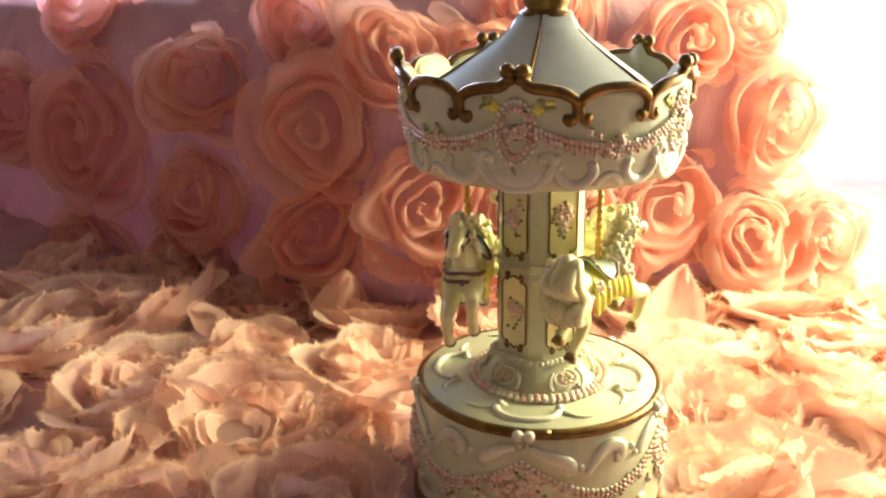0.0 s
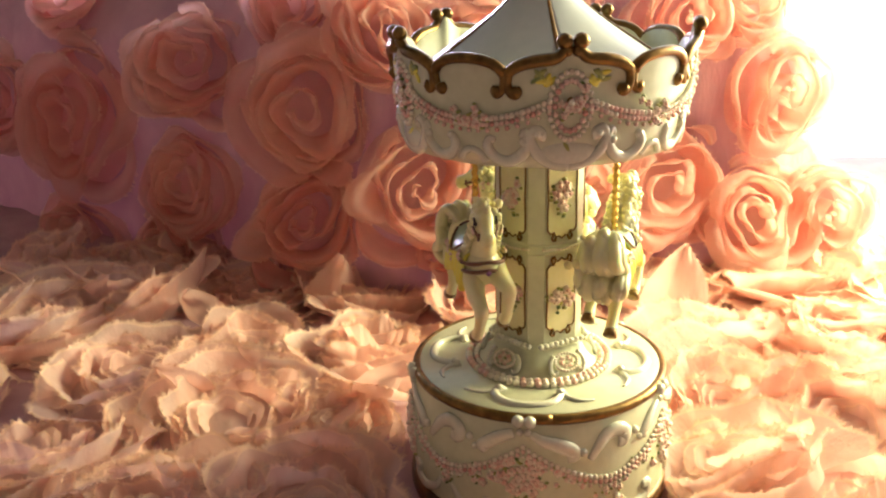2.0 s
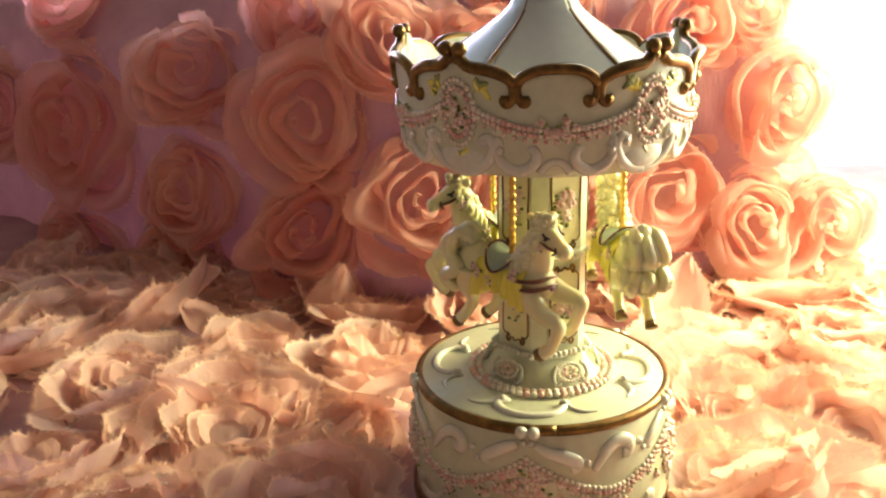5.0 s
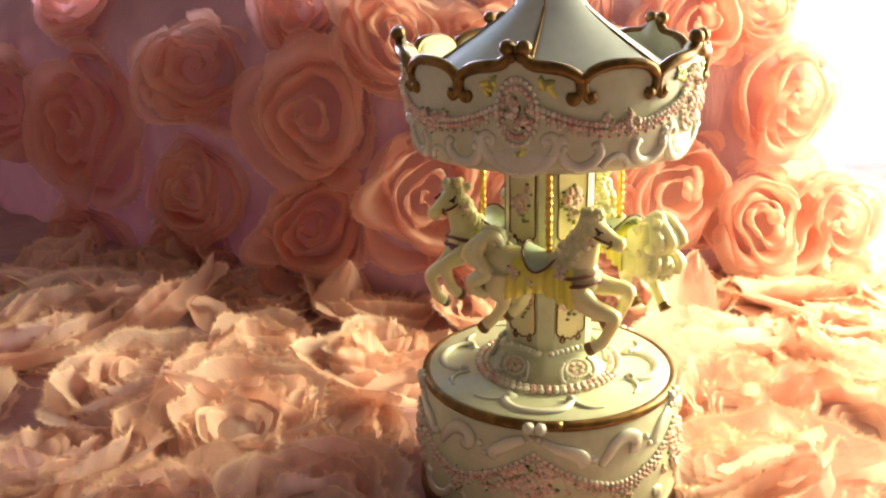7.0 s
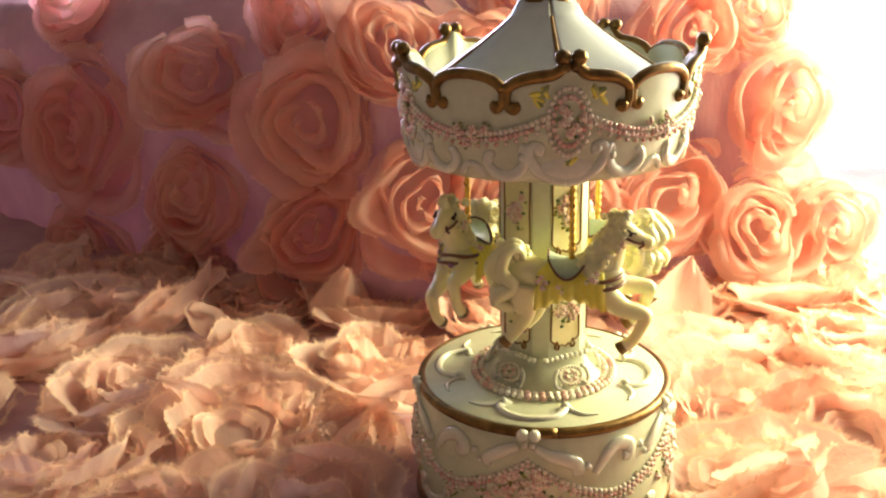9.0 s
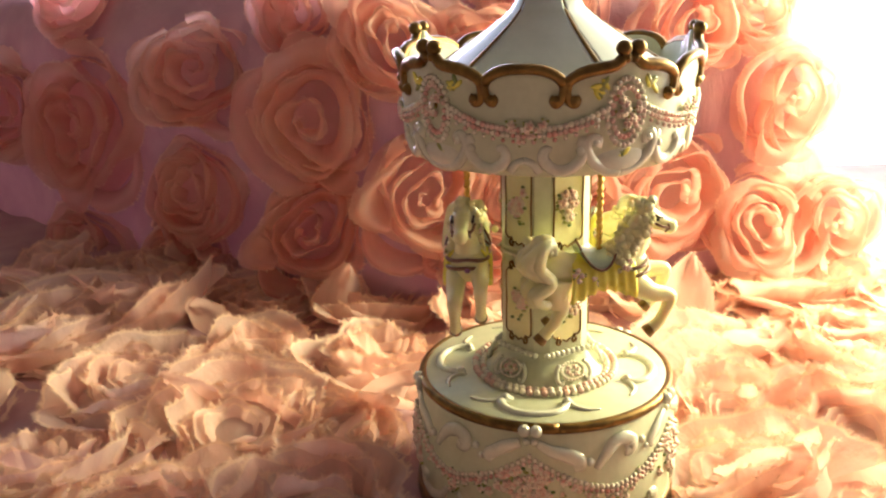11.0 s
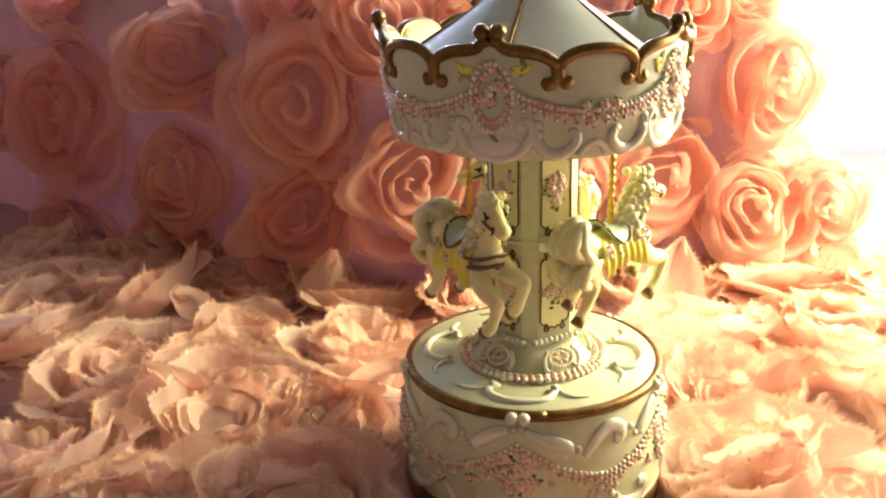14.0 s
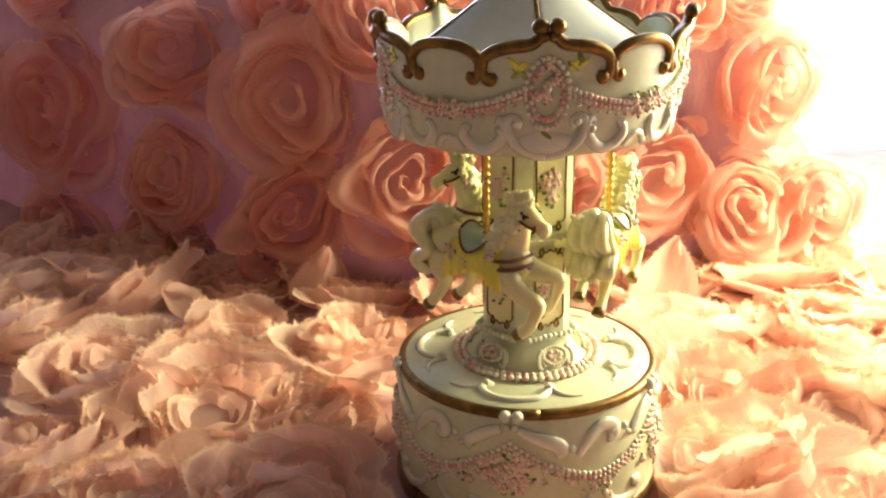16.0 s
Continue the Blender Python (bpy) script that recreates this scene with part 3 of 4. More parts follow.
        for s in (-1, 1):
            scroll(bm, on_rim, ((0, 0.1712), (6, 0.1722), (11, 0.1758), (13.8, 0.1815), (12.4, 0.1855), (9.6, 0.1846), (10.0, 0.1818)), 0.0026, 0.0016, mid, mirror=s)
            ball(bm, on_rim(mid + s * 10.6, 0.1838, 0.0006), 0.0018, 9, 7)
        ball(bm, on_rim(mid, 0.1768, -0.0016), 0.0088, 18, 10, (1.25, 0.3, 0.72), Matrix.Rotation(radians(mid), 4, "Z"))
        part("shell", bm, LUSTRE, canopy, "pearl-white shell relief")
        bm = bmesh.new()
        for s in (-1, 1):
            scroll(bm, on_rim, ((-19.2, 0.1828), (-20.4, 0.1850), (-21.6, 0.1822), (-19.8, 0.1765), (-15.4, 0.1730), (-10.4, 0.1736), (-6.8, 0.1776), (-7.6, 0.1814), (-9.6, 0.1810)), 0.0016, 0.0019, mid + 36, mirror=s, fat=0.8)
            scroll(bm, on_rim, ((-5.5, 0.1722), (-3, 0.1757), (0, 0.1770)), 0.0017, 0.0014, mid + 36, mirror=s)
            ball(bm, on_rim(mid + 36 + s * 20.0, 0.1808, 0.0006), 0.0018, 9, 7)
        part("lower_scroll", bm, LUSTRE, canopy)
    # settle the whole canopy to its measured height
    seen = set()
    for ob in [canopy] + list(canopy.children):
        if ob.data.name not in seen:
            seen.add(ob.data.name)
            ob.data.transform(Matrix.Translation((0, 0, 0.0007)) @ Matrix.Diagonal((1.0, 1.0, 0.975, 1)))
    return canopy


def loft(bm, line, seg=14, n=4, mi=0):
    """Rounded body through (x, y, z, width, height): ellipses stand across the way."""
    pts = smooth_line(line, n)
    rings = []
    for i, (x, y, z, w, h) in enumerate(pts):
        a, b = pts[max(i - 1, 0)], pts[min(i + 1, len(pts) - 1)]
        d = Vector((b[0] - a[0], b[1] - a[1], b[2] - a[2])).normalized()
        side = d.cross(Vector((0, 1, 0)))
        side = side.normalized() if side.length > 1e-4 else Vector((1, 0, 0))
        across = side.cross(d).normalized()
        c = Vector((x, y, z))
        rings.append([bm.verts.new(c + across * w * math.cos(k * math.tau / seg) + side * h * math.sin(k * math.tau / seg)) for k in range(seg)])
    faces = []
    for a, b in zip(rings, rings[1:]):
        for k in range(seg):
            faces.append(bm.faces.new((a[k], a[(k + 1) % seg], b[(k + 1) % seg], b[k])))
    faces += [bm.faces.new(rings[0][::-1]), bm.faces.new(rings[-1])]
    for f in faces:
        f.material_index = mi


HORSE_R, SADDLE, BIG = 0.0346, 0.1272, 1.04


def make_horse():
    """A prancing horse that faces +x, at the front of the ring; u ahead, w outward (-y), h up from the saddle."""
    rng = random.Random(21)

    def P(u, w, h):
        return Vector((u * BIG, -HORSE_R - w * 1.25, SADDLE + h * (0.86 if h > 0 else 0.95)))

    def L(bm, pts, seg=14, n=4, mi=0):
        loft(bm, [(*P(u, w, h), a * 1.18, b * 1.14) for u, w, h, a, b in pts], seg, n, mi)

    bm = bmesh.new()
    L(bm, ((-0.0265, 0, -0.006, 0.0012, 0.0012), (-0.0245, 0, -0.0055, 0.0048, 0.0050), (-0.019, 0, -0.0055, 0.0064, 0.0070), (-0.011, 0, -0.0075, 0.0062, 0.0064), (0, 0, -0.0090, 0.0062, 0.0064),
           (0.009, 0, -0.0085, 0.0064, 0.0072), (0.0150, 0, -0.0070, 0.0056, 0.0072), (0.0195, 0, -0.0060, 0.0030, 0.0045), (0.0205, 0, -0.0058, 0.0008, 0.001)), 16)
    L(bm, ((0.0090, 0, -0.0080, 0.0054, 0.0074), (0.0128, 0, 0.0005, 0.0046, 0.0066), (0.0152, 0.0004, 0.0080, 0.0038, 0.0054), (0.0172, 0.0008, 0.0145, 0.0033, 0.0043), (0.0188, 0.0010, 0.0182, 0.0024, 0.0028)), 14)
    L(bm, ((0.0152, 0.0008, 0.0180, 0.0025, 0.0028), (0.0184, 0.0010, 0.0168, 0.0037, 0.0043), (0.0226, 0.0014, 0.0144, 0.0032, 0.0035), (0.0266, 0.0018, 0.0120, 0.0025, 0.0027), (0.0296, 0.0020, 0.0104, 0.0026, 0.0028), (0.0312, 0.0021, 0.0096, 0.0013, 0.0015)), 14)
    for s in (-1, 1):
        L(bm, ((0.0162, 0.001 + s * 0.0017, 0.0195, 0.0010, 0.0010), (0.0160, 0.001 + s * 0.0022, 0.0225, 0.0009, 0.0010), (0.0164, 0.001 + s * 0.0022, 0.0250, 0.0002, 0.0002)), 8, 3)
    body = part("horse", bm, CREAM, carousel, "cream porcelain prancing horse with yellow blanket and mint saddle")
    body["group"] = "horses of the carousel"
    legs = {
        "front_leg": ((0.0120, 0.0036, -0.0120, 0.0034, 0.0042), (0.0200, 0.0042, -0.0185, 0.0027, 0.0031), (0.0272, 0.0044, -0.0205, 0.0022, 0.0023), (0.0290, 0.0044, -0.0225, 0.0021, 0.0021),
                      (0.0268, 0.0044, -0.0290, 0.0016, 0.0017), (0.0245, 0.0044, -0.0335, 0.0016, 0.0018), (0.0215, 0.0044, -0.0360, 0.0018, 0.0020)),
        "far_front_leg": ((0.0130, -0.0036, -0.0100, 0.0034, 0.0042), (0.0220, -0.0042, -0.0122, 0.0027, 0.0030), (0.0296, -0.0044, -0.0125, 0.0021, 0.0022), (0.0310, -0.0044, -0.0145, 0.0020, 0.0021),
                          (0.0290, -0.0044, -0.0210, 0.0016, 0.0017), (0.0268, -0.0044, -0.0260, 0.0016, 0.0017), (0.0238, -0.0044, -0.0288, 0.0018, 0.0020)),
        "hind_leg": ((-0.0190, 0.0036, -0.0090, 0.0040, 0.0054), (-0.0195, 0.0042, -0.0165, 0.0032, 0.0040), (-0.0170, 0.0044, -0.0215, 0.0023, 0.0025), (-0.0185, 0.0044, -0.0265, 0.0018, 0.0019),
                     (-0.0215, 0.0044, -0.0310, 0.0016, 0.0017), (-0.0245, 0.0044, -0.0345, 0.0018, 0.0019)),
        "far_hind_leg": ((-0.0180, -0.0036, -0.0090, 0.0040, 0.0054), (-0.0160, -0.0042, -0.0160, 0.0032, 0.0040), (-0.0125, -0.0044, -0.0205, 0.0023, 0.0025), (-0.0130, -0.0044, -0.0250, 0.0018, 0.0019),
                         (-0.0150, -0.0044, -0.0290, 0.0016, 0.0017), (-0.0180, -0.0044, -0.0320, 0.0018, 0.0019)),
    }
    for name, line in legs.items():
        bm = bmesh.new()
        L(bm, [(u, w, h, a * 1.22, b * 1.22) for u, w, h, a, b in line], 12, 5)
        a, b = P(*line[-2][:3]), P(*line[-1][:3])
        d = (b - a).normalized()
        tube(bm, [b - d * 0.0006, b + d * 0.0010, b + d * 0.0030, b + d * 0.0034], [0.0023, 0.0027, 0.0030, 0.0018], 10, mi=1)
        part(name.replace("far_", ""), bm, (CREAM, HOOF), body)
    # mane of thick curls down the neck and over the brow
    bm = bmesh.new()
    for i in range(44):
        u = i / 43
        x, h = 0.0192 - 0.0152 * u ** 1.1, 0.0218 - 0.0245 * u
        for s in (-1, 1):
            for k in range(3):
                w = s * (0.0012 + 0.0014 * k + 0.0010 * u) + rng.gauss(0.0008, 0.0004)
                c = P(x - 0.0004 + 0.0013 * k + rng.gauss(-0.0012, 0.0008), w, h - 0.0011 * k * k + rng.gauss(0, 0.0009))
                ball(bm, c, rng.uniform(0.0010, 0.0021) * (1.15 - 0.15 * k), 8, 6)
    for i in range(26):
        ball(bm, P(0.0180 + rng.gauss(0, 0.0022), 0.001 + rng.gauss(0, 0.0022), 0.0222 + rng.gauss(0, 0.0016)), rng.uniform(0.0010, 0.0021), 8, 6)
    for i in range(6):
        u = i / 5
        line = smooth_line(((0.0150 - 0.010 * u, 0.0034 + 0.001 * u, 0.014 - 0.016 * u), (0.0162 - 0.010 * u, 0.0046 + 0.001 * u, 0.010 - 0.016 * u), (0.0180 - 0.010 * u, 0.0044 + 0.001 * u, 0.0085 - 0.016 * u)), 3)
        for s in (-1, 1):
            tube(bm, [P(x, s * w, h) for x, w, h in line], 0.0012, 7)
    part("mane", bm, CREAM, body, "thick curled mane")
    bm = bmesh.new()
    for i in range(14):
        a, b = rng.gauss(0, 0.0018), rng.gauss(0, 0.0018)
        e = rng.uniform(0.8, 1.1)
        c = rng.gauss(0, 0.0022)
        line = smooth_line(((-0.0190, a * 0.3, -0.0005), (-0.0205, a, 0.0050 + b), (-0.0250, a * 1.6, 0.0050 + b), (-0.0280 + c, a * 2.0, -0.0020 * e), (-0.0240 + b, a * 2.2, -0.0090 * e), (-0.0275 - b, a * 2.4, -0.0145 * e), (-0.0250 + c, a * 2.0, -0.0190 * e), (-0.0235 + c, a * 1.4, -0.0168 * e)), 4)
        n = len(line) - 1
        tube(bm, [P(*p) for p in line], [0.0010 + 0.0019 * math.sin(math.pi * (0.1 + 0.82 * k / n)) for k in range(n + 1)], 8)
    for i in range(170):
        u = i / 169
        k = u * 7
        path = ((-0.0190, 0.000), (-0.0210, 0.0050), (-0.0255, 0.0048), (-0.0285, -0.0020), (-0.0250, -0.0090), (-0.0278, -0.0145), (-0.0250, -0.0190), (-0.0240, -0.0165))
        p, q = path[min(int(k), 6)], path[min(int(k) + 1, 7)]
        f = k - int(k)
        ball(bm, P(p[0] + (q[0] - p[0]) * f + rng.gauss(0, 0.0015), rng.gauss(0, 0.0030), p[1] + (q[1] - p[1]) * f + rng.gauss(0, 0.0013)), rng.uniform(0.0009, 0.0021), 8, 6)
    part("tail", bm, CREAM, body, "full curled tail")
    # pleated blanket hanging on both flanks
    bm = bmesh.new()
    g = []
    for i in range(41):
        u = -0.0120 + 0.0235 * i / 40
        col = []
        for j in range(17):
            a = -112 + 224 * j / 16
            edge = abs(a) / 112
            pleat = 0.0007 * math.sin(i * 1.05) * max(0.0, edge - 0.35)
            ry, rz = 0.0074 + 2.0 * pleat + 0.0020 * max(0, edge - 0.5), 0.0084 + pleat
            drop = 0.0095 * max(0, edge - 0.50) * (1 + 0.5 * math.cos(i * 0.157))
            col.append(bm.verts.new(P(u * (1 + 0.22 * edge), ry * math.sin(radians(a)), -0.0085 + rz * math.cos(radians(a)) - drop)))
        g.append(col)
    for a, b in zip(g, g[1:]):
        for j in range(16):
            bm.faces.new((a[j], a[j + 1], b[j + 1], b[j]))
    blanket = part("blanket", bm, YELLOW, body, "pleated yellow blanket")
    thick = blanket.modifiers.new("thickness", "SOLIDIFY")
    thick.thickness = 0.0008
    bm = bmesh.new()
    g = []
    for i in range(17):
        t = i / 16
        u = -0.0090 + 0.0150 * t
        rise = 0.0042 * (1 - t) ** 3 + 0.0014 * t ** 3
        reach = 68 * math.sin(math.pi * (0.12 + 0.8 * t)) ** 0.8
        col = []
        for j in range(13):
            a = -reach + 2 * reach * j / 12
            col.append(bm.verts.new(P(u, 0.0084 * math.sin(radians(a)), -0.0085 + 0.0096 * math.cos(radians(a)) + rise * math.cos(radians(a)) ** 2)))
        g.append(col)
    for a, b in zip(g, g[1:]):
        for j in range(12):
            bm.faces.new((a[j], a[j + 1], b[j + 1], b[j]))
    saddle = part("saddle", bm, MINT, body, "mint green saddle")
    thick = saddle.modifiers.new("thickness", "SOLIDIFY")
    thick.thickness = 0.0012
    bm = bmesh.new()
    for s in (-1, 1):
        line = []
        for i in range(17):
            t = i / 16
            reach = 68 * math.sin(math.pi * (0.12 + 0.8 * t)) ** 0.8
            line.append(P(-0.0090 + 0.0150 * t, s * 0.0087 * math.sin(radians(reach)), -0.0085 + 0.0099 * math.cos(radians(reach)) + (0.0042 * (1 - t) ** 3 + 0.0014 * t ** 3) * math.cos(radians(reach)) ** 2))
        tube(bm, line, 0.0005, 6)
    tube(bm, [P(-0.0090, 0.0084 * math.sin(radians(a)), -0.0084 + 0.0098 * math.cos(radians(a)) + 0.0042 * math.cos(radians(a)) ** 2) for a in range(-29, 30, 4)], 0.0005, 6)
    for h, u0 in ((-0.0040, 0.0170), (-0.0075, 0.0178)):
        tube(bm, [P(u0 + 0.0028 - 0.009 * abs(a / 80) ** 2.2, 0.0072 * math.sin(radians(a)), h - 0.002 * abs(a / 80)) for a in range(-80, 81, 8)], 0.0009, 6)
    part("harness", bm, BRIDLE, body, "brown painted harness straps")
    bm = bmesh.new()
    for s in (-1, 1):
        tube(bm, [P(0.0267, 0.0018 + s * 0.0026, 0.0131), P(0.0273, 0.0018 + s * 0.0029, 0.0110), P(0.0254, 0.0016 + s * 0.0028, 0.0093)], 0.0005, 6)
        tube(bm, [P(0.0267, 0.0018 + s * 0.0028, 0.0114), P(0.0235, 0.0014 + s * 0.0036, 0.0126), P(0.0198, 0.0011 + s * 0.0040, 0.0147)], 0.0006, 6)
        tube(bm, [P(0.0209, 0.0012 + s * 0.0036, 0.0183), P(0.0224, 0.0013 + s * 0.0036, 0.0170), P(0.0243, 0.0014 + s * 0.0034, 0.0167)], 0.0005, 6, mi=1)
        ball(bm, P(0.0222, 0.0013 + s * 0.0034, 0.0159), 0.0008, 8, 6, mi=1)
    tube(bm, [P(0.0267, 0.0018 + w, 0.0137) for w in (-0.0018, 0, 0.0018)], 0.0005, 6)
    part("bridle", bm, (BRIDLE, DARK), body, "brown bridle and painted eyes")
    bm = bmesh.new()
    for s in (-1, 1):
        for u, h, k in ((-0.0120, -0.0060, 4), (0.0095, -0.0035, 4), (0.0178, 0.0120, 3), (-0.004, -0.0105, 2)):
            for i in range(k):
                a, b = u + rng.gauss(0, 0.0012), h + rng.gauss(0, 0.0012)
                w = 0.0075 if u < 0.015 else 0.0044
                flower(bm, P(a, s * w, b), 0.0013, (0, -s, 0.1), rng, leaves=2)
    ball(bm, P(0.0205, 0.0, -0.0085), 0.0014, 8, 6, mi=2)
    part("posy", bm, (ROSE, LEAF, VIOLET), body, "rose posies with green leaves")
    return body


def make_pole():
    """Twisted rod from the canopy into the saddle."""
    bm = bmesh.new()
    seg, steps = 9, 70
    rings = []
    for i in range(steps + 1):
        z = SADDLE - 0.004 + (0.1690 - SADDLE + 0.004) * i / steps
        loop = []
        for k in range(seg):
            a = k * math.tau / seg
            r = 0.00125 + 0.00028 * math.cos(3 * a)
            loop.append(bm.verts.new((r * math.cos(a + i * 0.42), -HORSE_R + r * math.sin(a + i * 0.42), z)))
        rings.append(loop)
    for a, b in zip(rings, rings[1:]):
        for k in range(seg):
            bm.faces.new((a[k], a[(k + 1) % seg], b[(k + 1) % seg], b[k]))
    bm.faces.new(rings[0][::-1])
    bm.faces.new(rings[-1])
    return part("pole", bm, BRIGHT, carousel, "twisted gold pole")


make_base()
make_column()
canopy = make_canopy()
horse = make_horse()
pole = make_pole()
HORSE_TURN = (-77.0, 38.8, 165.6)
TWIST = (-21.0, 9.0, -8.0)
horses = [horse] + [copy_thing(horse, pose(0, 0, 0, 0, 0, a)) for a in HORSE_TURN[1:]]
poles = [pole] + [copy_thing(pole, pose(0, 0, 0, 0, 0, a)) for a in HORSE_TURN[1:]]


# ---- rosette cloth: a blanket on the bed and a drape behind it ----
def ruffle(x, y, k, amp):
    return amp * noise.noise(Vector((x * k, y * k, 3.7)))


def blanket_height(x, y):
    return 0.0035 + ruffle(x, y, 14, 0.004) + ruffle(x, y, 45, 0.0018)


def drape_front(x, z):
    """How far back the drape's front lies: nearest behind the carousel, falling back to the side."""
    bow = math.sqrt((x + 0.06) ** 2 + 0.0036) - 0.06
    top = max(0.0, z - 0.150)
    folds = ruffle(x, z, 18, 0.006) + ruffle(x, z * 0.4, 42, 0.006) + ruffle(x, z, 90, 0.0015)
    return 0.214 + (0.78 if x < -0.06 else 0.20) * bow + 12.0 * top * top + folds


def drape_top(x):
    """Height of the drape's upper hem."""
    return 0.198 + 0.008 * min(1.0, max(0.0, (x + 0.37) / 0.03)) + 0.022 * min(1.0, max(0.0, (x + 0.24) / 0.04))


bm = bmesh.new()
g = [[bm.verts.new((x, y, max(0.0004, blanket_height(x, y)) if x * x + y * y > 0.0068 else 0.0004)) for y in np.linspace(-0.55, 0.60, 160)] for x in np.linspace(-0.75, 0.50, 180)]
for a, b in zip(g, g[1:]):
    for j in range(len(a) - 1):
        bm.faces.new((a[j], b[j], b[j + 1], a[j + 1]))
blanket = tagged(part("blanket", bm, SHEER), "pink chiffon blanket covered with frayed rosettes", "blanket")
blanket.modifiers.new("thickness", "SOLIDIFY").thickness = 0.003

bm = bmesh.new()
xs, zs = np.linspace(-0.66, 0.262, 150), np.linspace(0.0, 1.0, 44)
g = []
for x in xs:
    col = []
    for u in zs:
        z = u * (drape_top(x) + 0.012) - 0.012
        px = x - 0.50 * max(0, z - 0.01) * max(0.0, (x - 0.05) / 0.225) ** 2
        col.append(bm.verts.new((px, drape_front(x, z), z + 0.004 + 0.010 * noise.noise(Vector((x * 9, 1.2, 0))) * u)))
    top = col[-1].co
    for k in range(1, 9):
        col.append(bm.verts.new((top.x, top.y + 0.008 * k, top.z + 0.004 * math.sin(math.pi * k / 8) - 0.0035 * max(0, k - 4))))
    g.append(col)
for a, b in zip(g, g[1:]):
    for j in range(len(a) - 1):
        bm.faces.new((a[j], b[j], b[j + 1], a[j + 1]))
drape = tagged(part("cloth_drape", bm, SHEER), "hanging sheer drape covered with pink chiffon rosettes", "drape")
drape.modifiers.new("thickness", "SOLIDIFY").thickness = 0.0012


def ribbon(rng, r, span, height, flare, curl, wave, off=(0, 0), start=None, end_r=None, fray=1.0, bottom=0.0, hair=0.0014, crisp=1.0):
    """A strip of torn chiffon set on edge along part of a ring, with loose threads on its free edge."""
    bm = bmesh.new()
    nu = max(26, int(span / 4.5))
    cross = (0, 0.14, 0.28, 0.42, 0.56, 0.70, 0.82, 0.90, 0.95, 1.0)
    nv = len(cross) - 1
    th0 = rng.uniform(0, 360) if start is None else start
    p1, p2, p3, p4 = (rng.uniform(0, math.tau) for _ in range(4))
    k1, k2 = rng.choice((4, 5, 6)), rng.choice((2, 3))
    seed = rng.uniform(0, 50)
    radial = min(wave, 0.22 * r + 0.0006)
    g = []
    for i in range(nu + 1):
        u = i / nu
        th = radians(th0 + span * u)
        rr = (r if end_r is None else r + (end_r - r) * u) * (1 + 0.10 * math.cos(2 * th + p1) + 0.07 * math.cos(3 * th + p2))
        tip = min(1.0, 0.45 + 2.6 * u, 0.45 + 2.6 * (1 - u))
        col = []
        for j in range(nv + 1):
            v = cross[j]
            n1 = noise.noise(Vector((math.cos(th) * 1.6 + seed, math.sin(th) * 1.6, v * 0.8)))
            n2 = noise.noise(Vector((math.cos(th) * 5 + seed, math.sin(th) * 5, v * 1.5)))
            n3 = noise.noise(Vector((math.cos(th) * 13 + seed, math.sin(th) * 13, v * 3.0)))
            lean = flare * v ** 1.7 + radial * v * (0.45 * math.sin(k1 * th + p3) + 0.8 * n1 + 0.5 * n2 * crisp) + 0.0011 * n3 * v * crisp
            z = bottom + height * tip * (v - curl * v ** 3) * (1 + 0.30 * n1 * v) + 0.5 * wave * v * v * math.sin(k2 * th + p4)
            rad = max(0.0008, rr + lean)
            col.append(bm.verts.new((off[0] + rad * math.cos(th), off[1] + rad * math.sin(th), max(0.0, z))))
        g.append(col)
    for a, b in zip(g, g[1:]):
        for j in range(nv):
            # the outermost row is paler: light catching the edge, put into colour
            bm.faces.new((a[j], b[j], b[j + 1], a[j + 1])).material_index = 1 if j == nv - 1 else 0
    # loose threads, in tufts that lean together
    for i in range(nu):
        a, b = g[i][-1].co.copy(), g[i + 1][-1].co.copy()
        out = (a - g[i][-2].co).normalized()
        along = b - a
        for k in range(int(max(1, along.length / 0.00042 * fray))):
            c = a + along * rng.random()
            tuft = noise.noise_vector(c * 420) * 1.1
            d = (out + tuft + Vector((rng.gauss(0, 0.25), rng.gauss(0, 0.25), rng.gauss(0, 0.25)))).normalized()
            d *= hair * (0.35 + 1.3 * abs(noise.noise(c * 300 + Vector((seed, 0, 0)))) + abs(rng.gauss(0, 0.45)))
            w = along.normalized() * 0.00019
            m = c + d * 0.5 + tuft * 0.0002
            vs = [bm.verts.new(q) for q in (c - w, c + w, m + w * 0.6, c + d, m - w * 0.6)]
            bm.faces.new(vs).material_index = 1
    return bm


def cup(bm, rng, r, height):
    """The gathered cloth that the petals are sewn to."""
    rings = []
    for k in range(1, 8):
        u = k / 7
        rings.append([bm.verts.new((r * u * math.cos(a * math.tau / 30), r * u * math.sin(a * math.tau / 30),
                                    height * (1 - u ** 3) + 0.0016 * noise.noise(Vector((math.cos(a * 0.21) * 3 * u, math.sin(a * 0.21) * 3 * u, r * 99))))) for a in range(30)])
    mid = bm.verts.new((0, 0, height))
    for a in range(30):
        bm.faces.new((mid, rings[0][a], rings[0][(a + 1) % 30]))
        for p, q in zip(rings, rings[1:]):
            bm.faces.new((p[a], q[a], q[(a + 1) % 30], p[(a + 1) % 30]))


